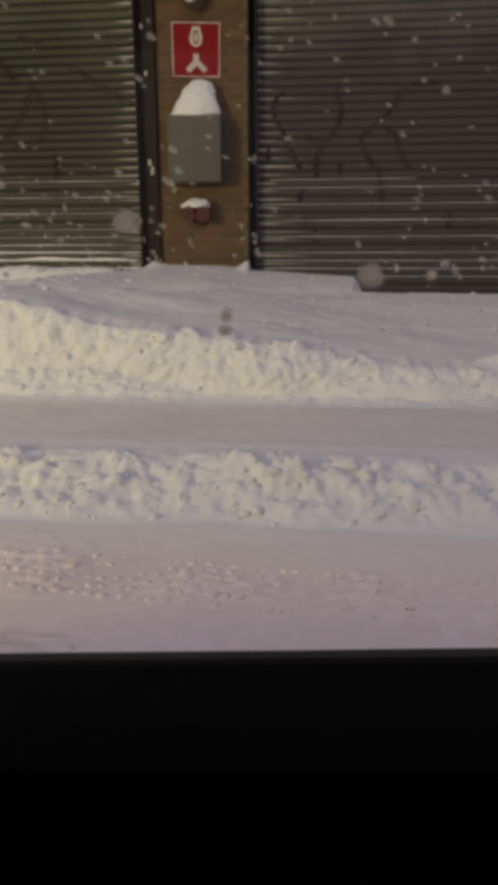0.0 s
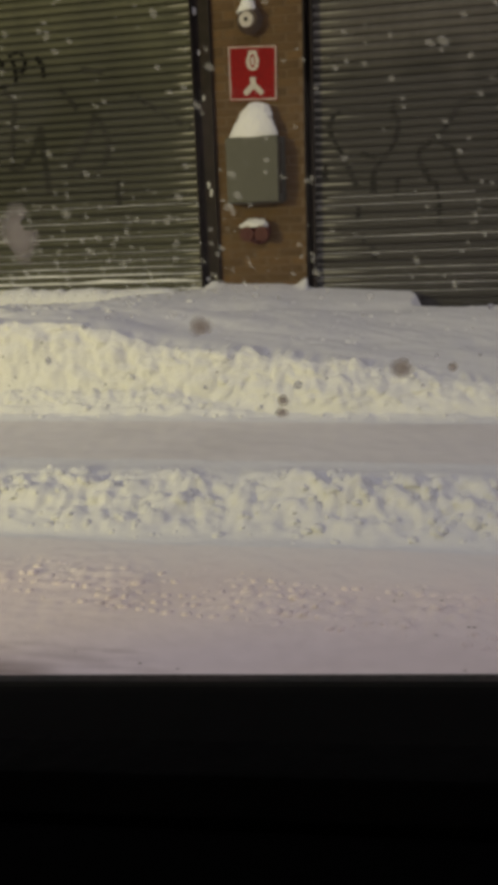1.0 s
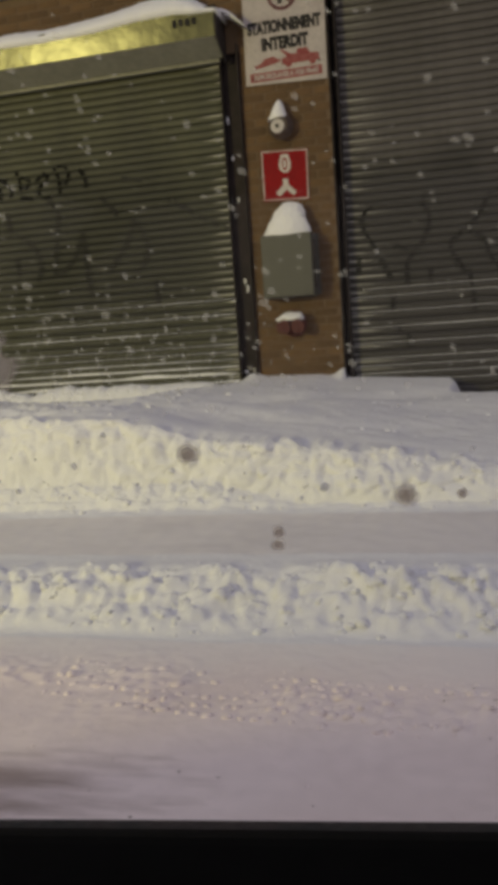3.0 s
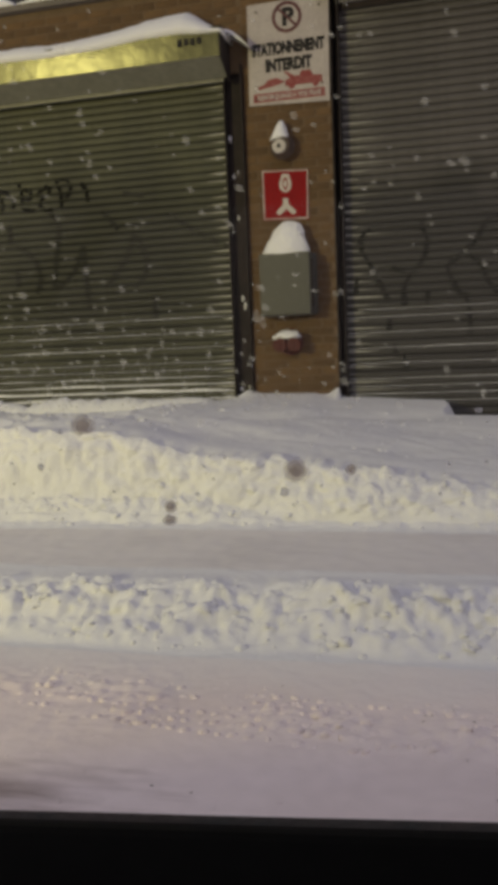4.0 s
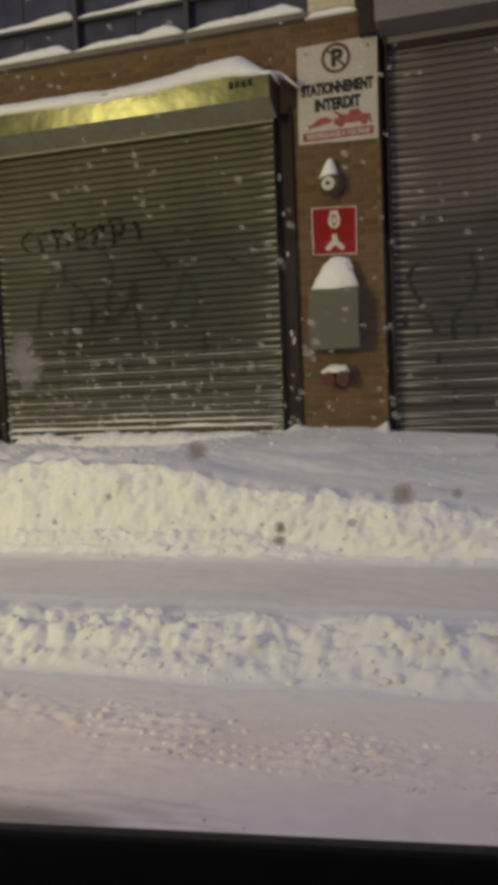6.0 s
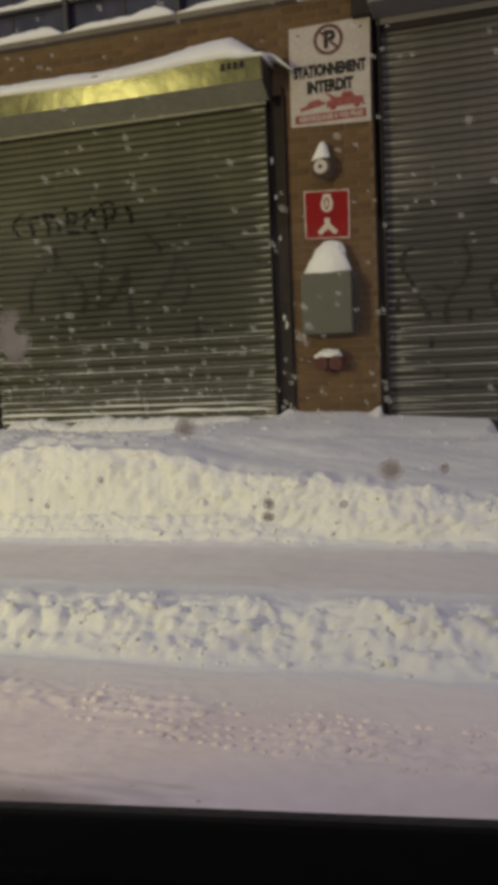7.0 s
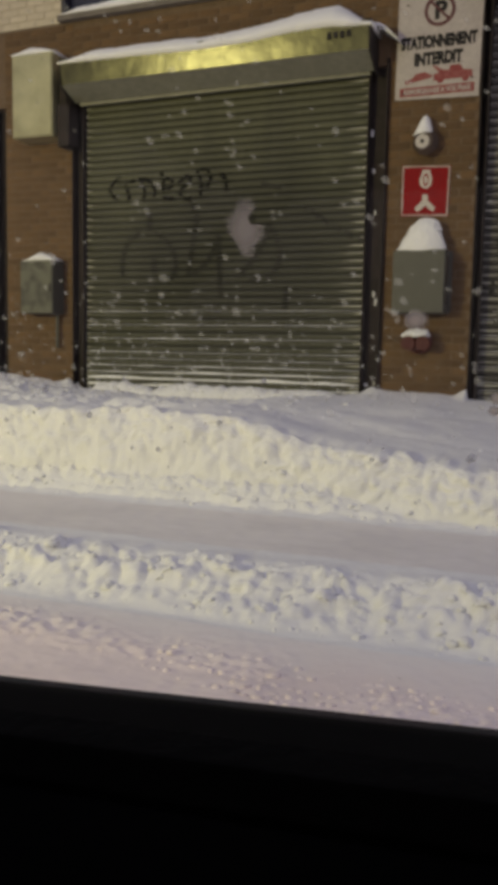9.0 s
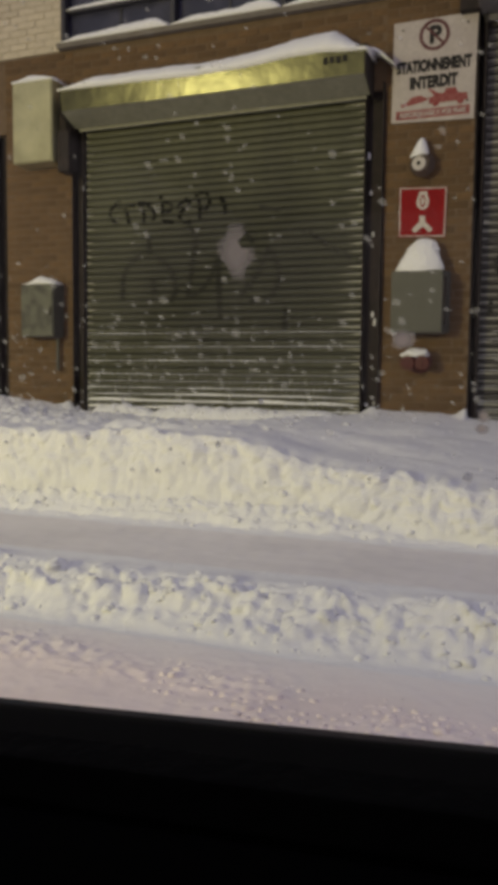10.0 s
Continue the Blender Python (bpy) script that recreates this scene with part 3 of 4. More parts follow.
part("upper_core", box(-0.19, 0.235, 0.004, 0.34, 4.185, 6.6), CREAM_MORTAR, wall)
part("upper_core", box(0.235, 7, 0.12, 0.34, 4.905, 6.6), CREAM_MORTAR, wall)
part("back_wall", box(-9, 7, 5.2, 5.4, -0.05, 6.6), CONCRETE, wall)
part("roof_slab", box(-9, 7, 0.0, 5.4, 6.605, 6.8), CONCRETE, wall)
part("side_wall", box(-9.2, -9.002, 0.02, 5.4, -0.05, 6.6), CONCRETE, wall)
part("side_wall", box(7.002, 7.2, 0.02, 5.4, -0.05, 6.6), CONCRETE, wall)


def slat_mesh(name, x0, x1, mat, pitch):
    """One interlocking curved slat, its crown towards the street."""
    prof = [(-0.004, 0.0), (-0.0105, 0.003), (-0.015, 0.014), (-0.0175, 0.029), (-0.016, 0.042), (-0.0105, 0.054), (-0.002, 0.0625), (0.010, pitch + 0.004), (0.014, pitch + 0.004), (0.014, 0.0)]
    bm = prism(prof, x0, x1)
    me = bpy.data.meshes.new(name)
    bm.to_mesh(me)
    bm.free()
    me.materials.append(mat)
    return me


PITCH = 0.0655


def slat_wave(z, base):
    t = ((z - base) % PITCH) / PITCH
    return -0.0185 * math.sin(math.pi * min(1.0, t * 1.05)) ** 0.7 if t < 0.95 else 0.0


def shutter(label, x0, x1, y, z0, z1, mat, guides, ends=()):
    sh = thing("roller_shutter", ((x0 + x1) / 2, y, z0), label, "shutter", "garage shutters")
    me = slat_mesh("slat", x0, x1, mat, PITCH)
    z = z0
    while z < z1:
        s = new("slat", me)
        s.parent = sh
        s.matrix_parent_inverse = sh.matrix_basis.inverted()
        s.matrix_basis = pose(0, y + random.uniform(-0.0015, 0.0015), z)
        z += PITCH
    # pale slivers that paint the highlight on each slat end, no real fitting
    glint = prism([(-0.018, 0.030), (-0.0185, 0.038), (-0.0165, 0.047), (-0.0135, 0.051), (-0.012, 0.030)], 0, 0.21)
    for v in glint.verts:
        if v.co.x > 0.05:
            v.co.z = 0.040 + (v.co.z - 0.040) * 0.3
            v.co.y += 0.003
    glint_me = bpy.data.meshes.new("end_lock")
    glint.to_mesh(glint_me)
    glint.free()
    glint_me.materials.append(GLINT)
    z = z0
    while z < z1:
        for ex, flip, long in ends:
            e = new("end_lock", glint_me)
            e.parent = sh
            e.matrix_parent_inverse = sh.matrix_basis.inverted()
            e.matrix_basis = pose(ex, y, z) @ Matrix.Diagonal((flip * long * random.uniform(0.6, 1.3), 1, 1, 1))
        z += PITCH
    for gx0, gx1, gy0, gy1 in guides:
        b = box(gx0, gx1, gy1 - 0.012, gy1, 0.3, z1 + 0.05, 0.003)
        box(gx0, gx0 + 0.012, gy0, gy1 - 0.013, 0.3, z1 + 0.05, 0.003, bm=b)
        box(gx1 - 0.012, gx1, gy0, gy1 - 0.013, 0.3, z1 + 0.05, 0.003, bm=b)
        part("guide_rail", b, DARK_STEEL, sh, "dark rusty steel guide rail")
    return sh


Z0 = 0.37
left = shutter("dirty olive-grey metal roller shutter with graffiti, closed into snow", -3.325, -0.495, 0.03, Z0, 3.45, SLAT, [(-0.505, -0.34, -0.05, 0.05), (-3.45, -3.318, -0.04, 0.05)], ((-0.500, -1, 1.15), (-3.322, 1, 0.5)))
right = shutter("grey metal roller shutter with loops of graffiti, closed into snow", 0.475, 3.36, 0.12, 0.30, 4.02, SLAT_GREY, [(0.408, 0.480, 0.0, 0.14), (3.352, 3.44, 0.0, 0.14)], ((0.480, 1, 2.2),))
far = shutter("dark metal roller shutter at the edge of the front", -7.3, -4.40, 0.10, 0.30, 3.5, SLAT_GREY, [(-4.405, -4.265, 0.02, 0.12), (-7.42, -7.29, 0.02, 0.12)])

# snow caught on the lower slats
CAUGHT = {4: 0.026, 5: 0.024, 6: 0.019, 7: 0.011, 8: 0.004, 9: 0.0065, 11: 0.0075, 13: 0.0065, 15: 0.0055}
for k, tall in CAUGHT.items():
    zz = Z0 + k * PITCH + PITCH - 0.003
    part("snow_line", snow_strip(-3.315, -0.51, 0.006, 0.036, zz, lambda x: tall * (0.8 + 1.1 * N(Vector((x * 2.3, k * 3.3, 0)))), seed=k * 1.7, step=0.03), SNOW_CLEAN, left, "thin line of caught snow", smooth=True)
part("caked_snow", snow_strip(-3.33, -0.50, -0.20, 0.035, 0.52, lambda x: 0.19 + 0.03 * N(Vector((x * 3, 1, 0))), seed=77, step=0.02), SNOW, left, "snow caked against the foot of the shutter", smooth=True)
for k in (4, 5, 6, 7, 9, 11, 13, 15, 16):
    zz = 0.30 + k * PITCH + PITCH - 0.003
    x0 = 0.49 if k < 16 else random.uniform(0.5, 1.4)
    part("snow_line", snow_strip(x0, 3.3 if k < 16 else x0 + 1.2, 0.106, 0.124, zz, lambda x: (0.0065 if k in (5, 7, 11) else 0.0042) * (0.75 + 0.9 * N(Vector((x * 1.7, k * 5.3, 0)))), seed=k + 40, step=0.04), SNOW_CLEAN, right, "thin line of caught snow", smooth=True)


for k in range(7):
    gx, gz = random.uniform(-0.49, -0.36), 0.75 + 2.7 * random.random() ** 1.5
    b = lump(0, 0, 0, random.uniform(0.008, 0.02), random.uniform(0.012, 0.035), 0.006, 0.6, 200 + k, 2)
    for v in b.verts:
        v.co = (gx + v.co.x, 0.037 - v.co.z, gz + v.co.y)
    part("snow_clump", b, SNOW_CLEAN, left, "clump of clinging snow", smooth=True)


# glazed screen behind the shutter
screen = thing("window_2", (-1.9, 0.24, 0.3), "teal-green glazed screen behind the closed shutter", "window", kind="structure")
part("window_frame", box(-3.30, -0.36, 0.20, 0.26, 0.30, 0.36, 0.004), FRAME_DARK, screen)
part("window_frame", box(-3.30, -0.36, 0.20, 0.26, 3.34, 3.40, 0.004), FRAME_DARK, screen)
for i in range(6):
    sx = -3.30 + i * 0.576
    part("mullion", box(sx, sx + 0.06, 0.20, 0.26, 0.362, 3.338, 0.004), FRAME_DARK, screen)
    if i < 5:
        part("pane", box(sx + 0.062, sx + 0.574, 0.222, 0.234, 0.362, 3.338), TEAL_PANE if i in (2, 3, 4) else FRAME_DARK, screen)


# graffiti
def spray(shut, strokes, width, mat, y, base, name="graffiti_stroke"):
    def took(x, z):
        return 0.04 < ((z - base) % PITCH) / PITCH < 0.88 + 0.3 * N(Vector((x * 17, z * 17, 2)))

    for s in strokes:
        part(name, ribbon(s, width, y, wave=lambda z: slat_wave(z, base), step=0.005, keep=took), mat, shut)


TAG = [[(-2.93, 2.70), (-3.05, 2.59), (-2.97, 2.47)], [(-2.96, 2.64), (-2.77, 2.65)], [(-2.88, 2.62), (-2.84, 2.52), (-2.84, 2.46)],
       [(-2.74, 2.66), (-2.60, 2.65)], [(-2.71, 2.63), (-2.67, 2.55), (-2.68, 2.46)], [(-2.63, 2.64), (-2.56, 2.56), (-2.57, 2.49)],
       [(-2.50, 2.73), (-2.47, 2.63), (-2.47, 2.52)], [(-2.45, 2.66), (-2.38, 2.63), (-2.39, 2.57), (-2.46, 2.55)], [(-2.48, 2.48), (-2.35, 2.46)],
       [(-2.32, 2.60), (-2.22, 2.66), (-2.19, 2.62), (-2.29, 2.53), (-2.25, 2.46), (-2.17, 2.46)],
       [(-2.12, 2.71), (-2.08, 2.60), (-2.08, 2.45)], [(-2.12, 2.71), (-2.02, 2.71), (-1.98, 2.63), (-2.02, 2.56), (-2.08, 2.55)],
       [(-1.88, 2.67), (-1.83, 2.60), (-1.82, 2.50)]]
spray(left, TAG, 0.043, SPRAY, 0.0268, Z0)
BIG = [[(-2.91, 1.74), (-2.89, 1.98), (-2.78, 2.12), (-2.61, 2.17), (-2.42, 2.06), (-2.33, 1.88), (-2.37, 1.71)], [(-2.62, 2.36), (-2.61, 2.17)], [(-2.57, 1.95), (-2.56, 1.78)],
       [(-2.20, 2.43), (-2.12, 2.31), (-2.16, 2.02), (-2.20, 1.76)], [(-1.89, 2.11), (-1.99, 1.89), (-2.17, 1.74)], [(-1.89, 2.11), (-1.88, 1.85), (-1.86, 1.53)],
       [(-1.69, 2.41), (-1.54, 2.23)], [(-1.39, 2.19), (-1.48, 1.97), (-1.69, 1.72)], [(-1.36, 2.16), (-1.28, 1.92), (-1.38, 1.73), (-1.57, 1.69)],
       [(-1.08, 2.34), (-0.82, 2.17), (-0.54, 2.01)], [(-1.48, 2.54), (-1.28, 2.51)], [(-1.22, 1.64), (-1.23, 1.41)]]
spray(left, BIG, 0.055, SPRAY_FAINT, 0.0266, Z0)
LOOPS = [[(0.66, 2.07), (0.82, 2.11), (1.08, 2.11), (1.14, 2.14)], [(0.66, 2.07), (0.61, 2.00), (0.62, 1.90), (0.70, 1.76), (0.78, 1.59), (0.83, 1.48)],
         [(1.10, 2.09), (1.16, 1.97), (1.12, 1.80), (0.98, 1.62), (0.96, 1.49), (0.97, 1.42)], [(0.86, 1.75), (1.03, 1.69)], [(0.84, 1.33), (0.83, 1.20)],
         [(1.16, 1.55), (1.15, 1.39)], [(0.88, 1.11), (0.88, 1.03)], [(0.95, 1.03), (0.97, 0.90)], [(0.57, 1.69), (0.56, 1.54)],
         [(1.93, 2.13), (1.72, 2.12), (1.63, 2.07), (1.56, 1.94), (1.45, 1.84), (1.34, 1.75), (1.33, 1.68), (1.39, 1.56), (1.44, 1.48)],
         [(1.45, 1.84), (1.59, 1.74), (1.63, 1.62), (1.72, 1.49)], [(1.46, 1.51), (1.49, 1.37), (1.50, 1.17)], [(2.05, 1.13), (2.04, 1.01)]]
spray(right, LOOPS, 0.048, SPRAY_WORN, 0.1172, 0.30)

# hood of the left shutter
hood = thing("shutter_hood", (-1.92, -0.15, 3.40), "galvanised metal roller hood under a cap of snow, lit yellow", "shutter hood")
HX0, HX1 = -3.395, -0.45
part("hood_body", prism([(-0.29, 3.50), (-0.322, 3.715), (-0.31, 3.725), (-0.002, 3.725), (-0.002, 3.41), (-0.055, 3.40), (-0.06, 3.405)], HX0, HX1, bevel=0.004), HOOD, hood)
part("lower_panel", prism([(-0.296, 3.496), (-0.292, 3.500), (-0.064, 3.403), (-0.066, 3.398)], HX0 + 0.004, HX1 - 0.004), HOOD_SNOWLIT, hood, "dull sloping lower panel, greyed for light reflected from snow")
part("bottom_lip", box(HX0 + 0.05, HX1 - 0.04, -0.062, -0.020, 3.372, 3.397, 0.003), HOOD_SNOWLIT, hood)
part("end_plate", prism([(-0.315, 3.49), (-0.315, 3.735), (-0.003, 3.735), (-0.003, 3.36), (-0.07, 3.37)], HX1 + 0.001, HX1 + 0.010, bevel=0.002), DARK_STEEL, hood, "dark steel end plate")
part("end_plate", prism([(-0.315, 3.49), (-0.315, 3.735), (-0.003, 3.735), (-0.003, 3.36), (-0.07, 3.37)], HX0 - 0.010, HX0 - 0.001, bevel=0.002), DARK_STEEL, hood, "dark steel end plate")
for i in range(4):
    part("label_mark", box(-0.80 + 0.055 * i, -0.765 + 0.055 * i, -0.3185, -0.3095, 3.60 + 0.006 * (i % 2), 3.655), BLACK_INK, hood)
cap = thing("snow_cap", (-1.9, -0.15, 3.727), "long cap of snow lying on the shutter hood", "snow")
part("snow", snow_strip(HX0 - 0.02, HX1 + 0.03, -0.350, 0.003, curve_of([(-3.4, 3.685), (-2.6, 3.67), (-2.0, 3.652), (-1.5, 3.662), (-1.1, 3.695), (-0.8, 3.70), (-0.6, 3.68), (-0.42, 3.675)]), curve_of([(-3.4, 0.21), (-2.4, 0.22), (-1.5, 0.25), (-1.0, 0.285), (-0.68, 0.33), (-0.42, 0.28)]), seed=3, lean=0.6, rough=0.3), SNOW_CLEAN, cap, smooth=True)
part("snow_tongue", snow_strip(-0.46, -0.24, -0.20, -0.002, lambda x: 3.727 - 1.1 * max(0.0, x + 0.44) ** 1.3, curve_of([(-0.46, 0.09), (-0.24, 0.03)]), seed=8), SNOW_CLEAN, cap, smooth=True)

# hood of the right shutter
hood_r = thing("shutter_hood", (1.9, -0.1, 3.94), "plain grey painted roller hood with an oval mark", "shutter hood")
part("hood_body", prism([(-0.28, 3.965), (-0.285, 4.50), (0.17, 4.50), (0.17, 4.03), (0.06, 4.02), (0.05, 3.955)], 0.43, 3.45, bevel=0.006), HOOD_GREY, hood_r)
part("bottom_lip", box(0.46, 3.42, 0.02, 0.045, 3.90, 3.95, 0.003), HOOD_GREY, hood_r)
part("bottom_lip", box(0.46, 3.42, 0.06, 0.085, 3.86, 3.93, 0.003), DARK_STEEL, hood_r)
part("dark_block", box(0.27, 0.426, -0.10, 0.0, 3.96, 4.5, 0.005), DARK_STEEL, hood_r, "dark block beside the hood")
bm = bmesh.new()
for i in range(40):
    a, b = 2 * math.pi * i / 40, 2 * math.pi * (i + 1) / 40
    vs = [bm.verts.new((0.70 + r * 0.13 * math.cos(t), -0.2885, 4.175 + r * 0.075 * math.sin(t))) for r, t in ((1, a), (1, b), (0.86, b), (0.86, a))]
    bm.faces.new(vs)
part("oval_mark", bm, WHITE_PAINT, hood_r, "pale oval painted mark")
for i in range(3):
    part("label_mark", box(0.645 + 0.04 * i, 0.67 + 0.04 * i, -0.291, -0.287, 4.155, 4.195), WHITE_PAINT, hood_r)

# ---- upper windows ----
win = thing("window_1", (-1.88, 0.1, 4.2), "dark blue upper window band with snowy transoms", "window", kind="structure")
part("window_sill", box(-3.60, -0.16, -0.07, 0.20, 4.183, 4.235, 0.006), CONCRETE, win)
XS = [-3.57, -2.368, -1.272, -0.19]
for a, b in zip(XS, XS[1:]):
    for lo, hi in ((4.24, 4.545), (4.575, 5.02), (5.05, 5.6), (5.63, 6.6)):
        for k in range(2):
            pa, pb = a + (b - a) * k / 2, a + (b - a) * (k + 1) / 2
            part("pane", box(pa + 0.012, pb - 0.012, 0.10, 0.118, lo, hi), BLUE_PANE, win)
    for z in (4.56, 5.035, 5.615):
        part("transom", box(a + 0.02, b - 0.02, 0.03, 0.13, z - 0.014, z + 0.014, 0.003), FRAME_DARK, win)
    part("glazing_bar", box((a + b) / 2 - 0.011, (a + b) / 2 + 0.011, 0.09, 0.13, 4.24, 6.6), FRAME_DARK, win)
for x in XS:
    part("mullion", box(x - 0.022, x + 0.022, 0.0, 0.14, 4.238, 6.6, 0.004), FRAME_DARK, win)
snow_sill = thing("sill_snow", (-1.88, 0, 4.236), "snow heaped along the upper window sill", "snow")
for i, (a, b) in enumerate(zip(XS, XS[1:])):
    part("snow", snow_strip(a + 0.02, b - 0.02, -0.08, 0.10, 4.234, lambda x: 0.065 + 0.08 * ((x - a) / (b - a)) ** 2, seed=20 + i), SNOW_CLEAN, snow_sill, smooth=True)
    for z in (4.574, 5.049):
        part("snow", snow_strip(a + 0.02, b - 0.02, 0.02, 0.10, z, lambda x: 0.035 + 0.08 * ((x - a) / (b - a)) ** 2, seed=30 + i + z), SNOW_CLEAN, snow_sill, "snow on a transom", smooth=True)
part("snow", snow_strip(-0.19, 0.26, -0.06, 0.012, 4.182, 0.05, seed=51), SNOW_CLEAN, snow_sill, smooth=True)

# ---- things on the middle pier ----
sign = thing("parking_sign", (0.06, -0.012, 3.14), "white no-parking sign with black lettering and red tow truck", "sign")
bm = prism([(-0.285, 3.155), (0.397, 3.132), (0.402, 3.60), (0.412, 4.035), (0.335, 3.975), (-0.276, 3.966)], -0.014, -0.006, axis="y", bevel=0.0015)
part("board", bm, WHITE_SIGN, sign)


def ring(cx, cz, r0, r1, y, seg=40, bm=None, sx=1.0):
    bm = bm or bmesh.new()
    for i in range(seg):
        a, b = 2 * math.pi * i / seg, 2 * math.pi * (i + 1) / seg
        bm.faces.new([bm.verts.new((cx + sx * r * math.cos(t), y, cz + r * math.sin(t))) for r, t in ((r1, a), (r1, b), (r0, b), (r0, a))])
    return bm


CX = 0.06
part("prohibition_ring", ring(CX, 3.835, 0.097, 0.126, -0.0165), MAROON_INK, sign, "dark red ring")
part("prohibition_bar", ribbon([(CX - 0.07, 3.905), (CX, 3.835), (CX + 0.07, 3.765)], 0.024, -0.0185), MAROON_INK, sign)
lettering("P", 0.19, (CX + 0.005, -0.0155, 3.83), BLACK_INK, sign, bold=0.009)
lettering("STATIONNEMENT", 0.125, (CX, -0.0155, 3.592), BLACK_INK, sign, stretch=0.60, bold=0.0085)
lettering("INTERDIT", 0.128, (CX, -0.0155, 3.458), BLACK_INK, sign, stretch=0.70, bold=0.0085)
part("tow_truck_mark", prism([(0.03, 3.285), (0.03, 3.335), (0.075, 3.345), (0.02, 3.40), (0.03, 3.408), (0.11, 3.36), (0.15, 3.36), (0.165, 3.395), (0.24, 3.395), (0.27, 3.35), (0.335, 3.345), (0.345, 3.29)], -0.0175, -0.0145, axis="y"), DARK_RED_INK, sign, "red tow truck pictogram")
part("car_mark", prism([(-0.20, 3.275), (-0.205, 3.30), (-0.15, 3.315), (-0.115, 3.35), (-0.04, 3.36), (0.0, 3.335), (0.02, 3.33), (0.015, 3.315), (-0.05, 3.30)], -0.0175, -0.0145, axis="y"), DARK_RED_INK, sign, "red car pictogram")
for x in (0.085, 0.285):
    part("wheel_mark", ring(x, 3.285, 0.001, 0.028, -0.0185, 16), DARK_RED_INK, sign)
part("text_band", box(-0.245, 0.36, -0.0165, -0.0142, 3.175, 3.245), DARK_RED_INK, sign, "dark red band")
lettering("REMORQUAGE A VOS FRAIS", 0.056, (CX, -0.0175, 3.208), WHITE_SIGN, sign, stretch=0.77, bold=0.0022)
for x, z in ((-0.2, 3.9), (0.33, 3.9), (-0.22, 3.2), (0.34, 3.28)):
    part("screw", tube((x, -0.019, z), (x, -0.012, z), 0.009, seg=10), DARK_STEEL, sign)

bell = thing("alarm_bell", (0, -0.06, 2.78), "round wall alarm bell with pale dial and snow cap", "bell")
part("back_plate", tube((0.005, -0.07, 2.785), (0.005, 0.0, 2.785), 0.075, seg=28), BELL_GREY, bell)
part("gong", tube((0.0, -0.075, 2.782), (0.0, -0.135, 2.782), 0.105, 0.062, seg=32), BELL_GREY, bell, smooth=False)
part("dial", tube((-0.018, -0.136, 2.776), (-0.018, -0.150, 2.776), 0.058, 0.055, seg=28), WHITE_PAINT, bell, "pale round dial")
part("dial_hub", tube((-0.018, -0.151, 2.776), (-0.018, -0.157, 2.776), 0.016, seg=14), BLACK_INK, bell)
bm = lump(0.0, 0.0, 0.0, 1, 1, 1, 0.10, 5, 3)
for v in bm.verts:
    t = min(1.0, max(0.0, v.co.z))
    slim = 0.088 * (1 - 0.45 * t ** 0.5)
    v.co = (-0.022 + 0.016 * t + v.co.x * slim, -0.07 + 0.06 * v.co.y, 2.842 + 0.152 * t)
part("snow_cap", bm, SNOW_CLEAN, bell, "pointed cap of snow", smooth=True)

red = thing("fire_sign", (0, -0.012, 2.19), "square red fire hose connection sign with white pictograms", "sign")
part("board", prism([(-0.198, 2.205), (0.193, 2.188), (0.200, 2.600), (-0.200, 2.620)], -0.014, -0.006, axis="y", bevel=0.0015), RED_SIGN, red)
for a, b in (((-0.19, 2.215), (-0.192, 2.61)), ((0.184, 2.198), (0.192, 2.592)), ((-0.192, 2.610), (0.192, 2.592)), ((-0.19, 2.215), (0.184, 2.198))):
    part("white_border", ribbon([a, b], 0.011, -0.0165), WHITE_PAINT, red)
part("hose_coupling_mark", prism([(-0.03, 2.575), (0.035, 2.572), (0.035, 2.555), (0.052, 2.50), (0.045, 2.45), (0.018, 2.425), (-0.012, 2.425), (-0.045, 2.45), (-0.052, 2.50), (-0.032, 2.556)], -0.0175, -0.0145, axis="y"), WHITE_PAINT, red, "white hose coupling pictogram")
part("coupling_hole", ring(0.0, 2.495, 0.034, 0.052, -0.0185, 24, sx=0.45), RED_SIGN, red)
part("branch_mark", prism([(-0.025, 2.375), (0.02, 2.373), (0.022, 2.325), (0.088, 2.262), (0.066, 2.232), (0.045, 2.245), (0.004, 2.285), (-0.045, 2.245), (-0.066, 2.236), (-0.085, 2.266), (-0.022, 2.328)], -0.0175, -0.0145, axis="y"), WHITE_PAINT, red, "white two-way branch pictogram")

cab = thing("electric_box", (0, -0.1, 1.38), "grey metal electrical box on the brick pier", "electrical box")
part("body", box(-0.213, 0.222, -0.195, -0.002, 1.385, 1.900, 0.006), BOX_GREY, cab)
part("door", box(-0.205, 0.214, -0.207, -0.196, 1.393, 1.890, 0.004), BOX_GREY, cab)
part("back_flange", box(-0.232, 0.247, -0.016, -0.002, 1.395, 1.905, 0.003), BOX_GREY, cab)
part("hinge", tube((0.232, -0.19, 1.45), (0.232, -0.19, 1.84), 0.007, seg=10), DARK_STEEL, cab)
cone = thing("snow_cap", (0, -0.1, 1.902), "tall rounded cone of snow on the electrical box", "snow")
bm = lump(0.0, -0.098, 1.899, 0.205, 0.105, 0.275, 0.05, 11, 5)
for v in bm.verts:
    t = min(1.0, max(0.0, (v.co.z - 1.9) / 0.28))
    v.co.x = v.co.x * (1.0 - 0.16 * min(1.0, 2 * t)) + 0.045 * t
    v.co += (v.co - Vector((0.03, -0.1, 1.98))).normalized() * min(1.0, 8 * t) * (0.009 * N(v.co * 17) + 0.007 * N(v.co * 41))
part("snow", bm, SNOW_CLEAN, cone, smooth=True)

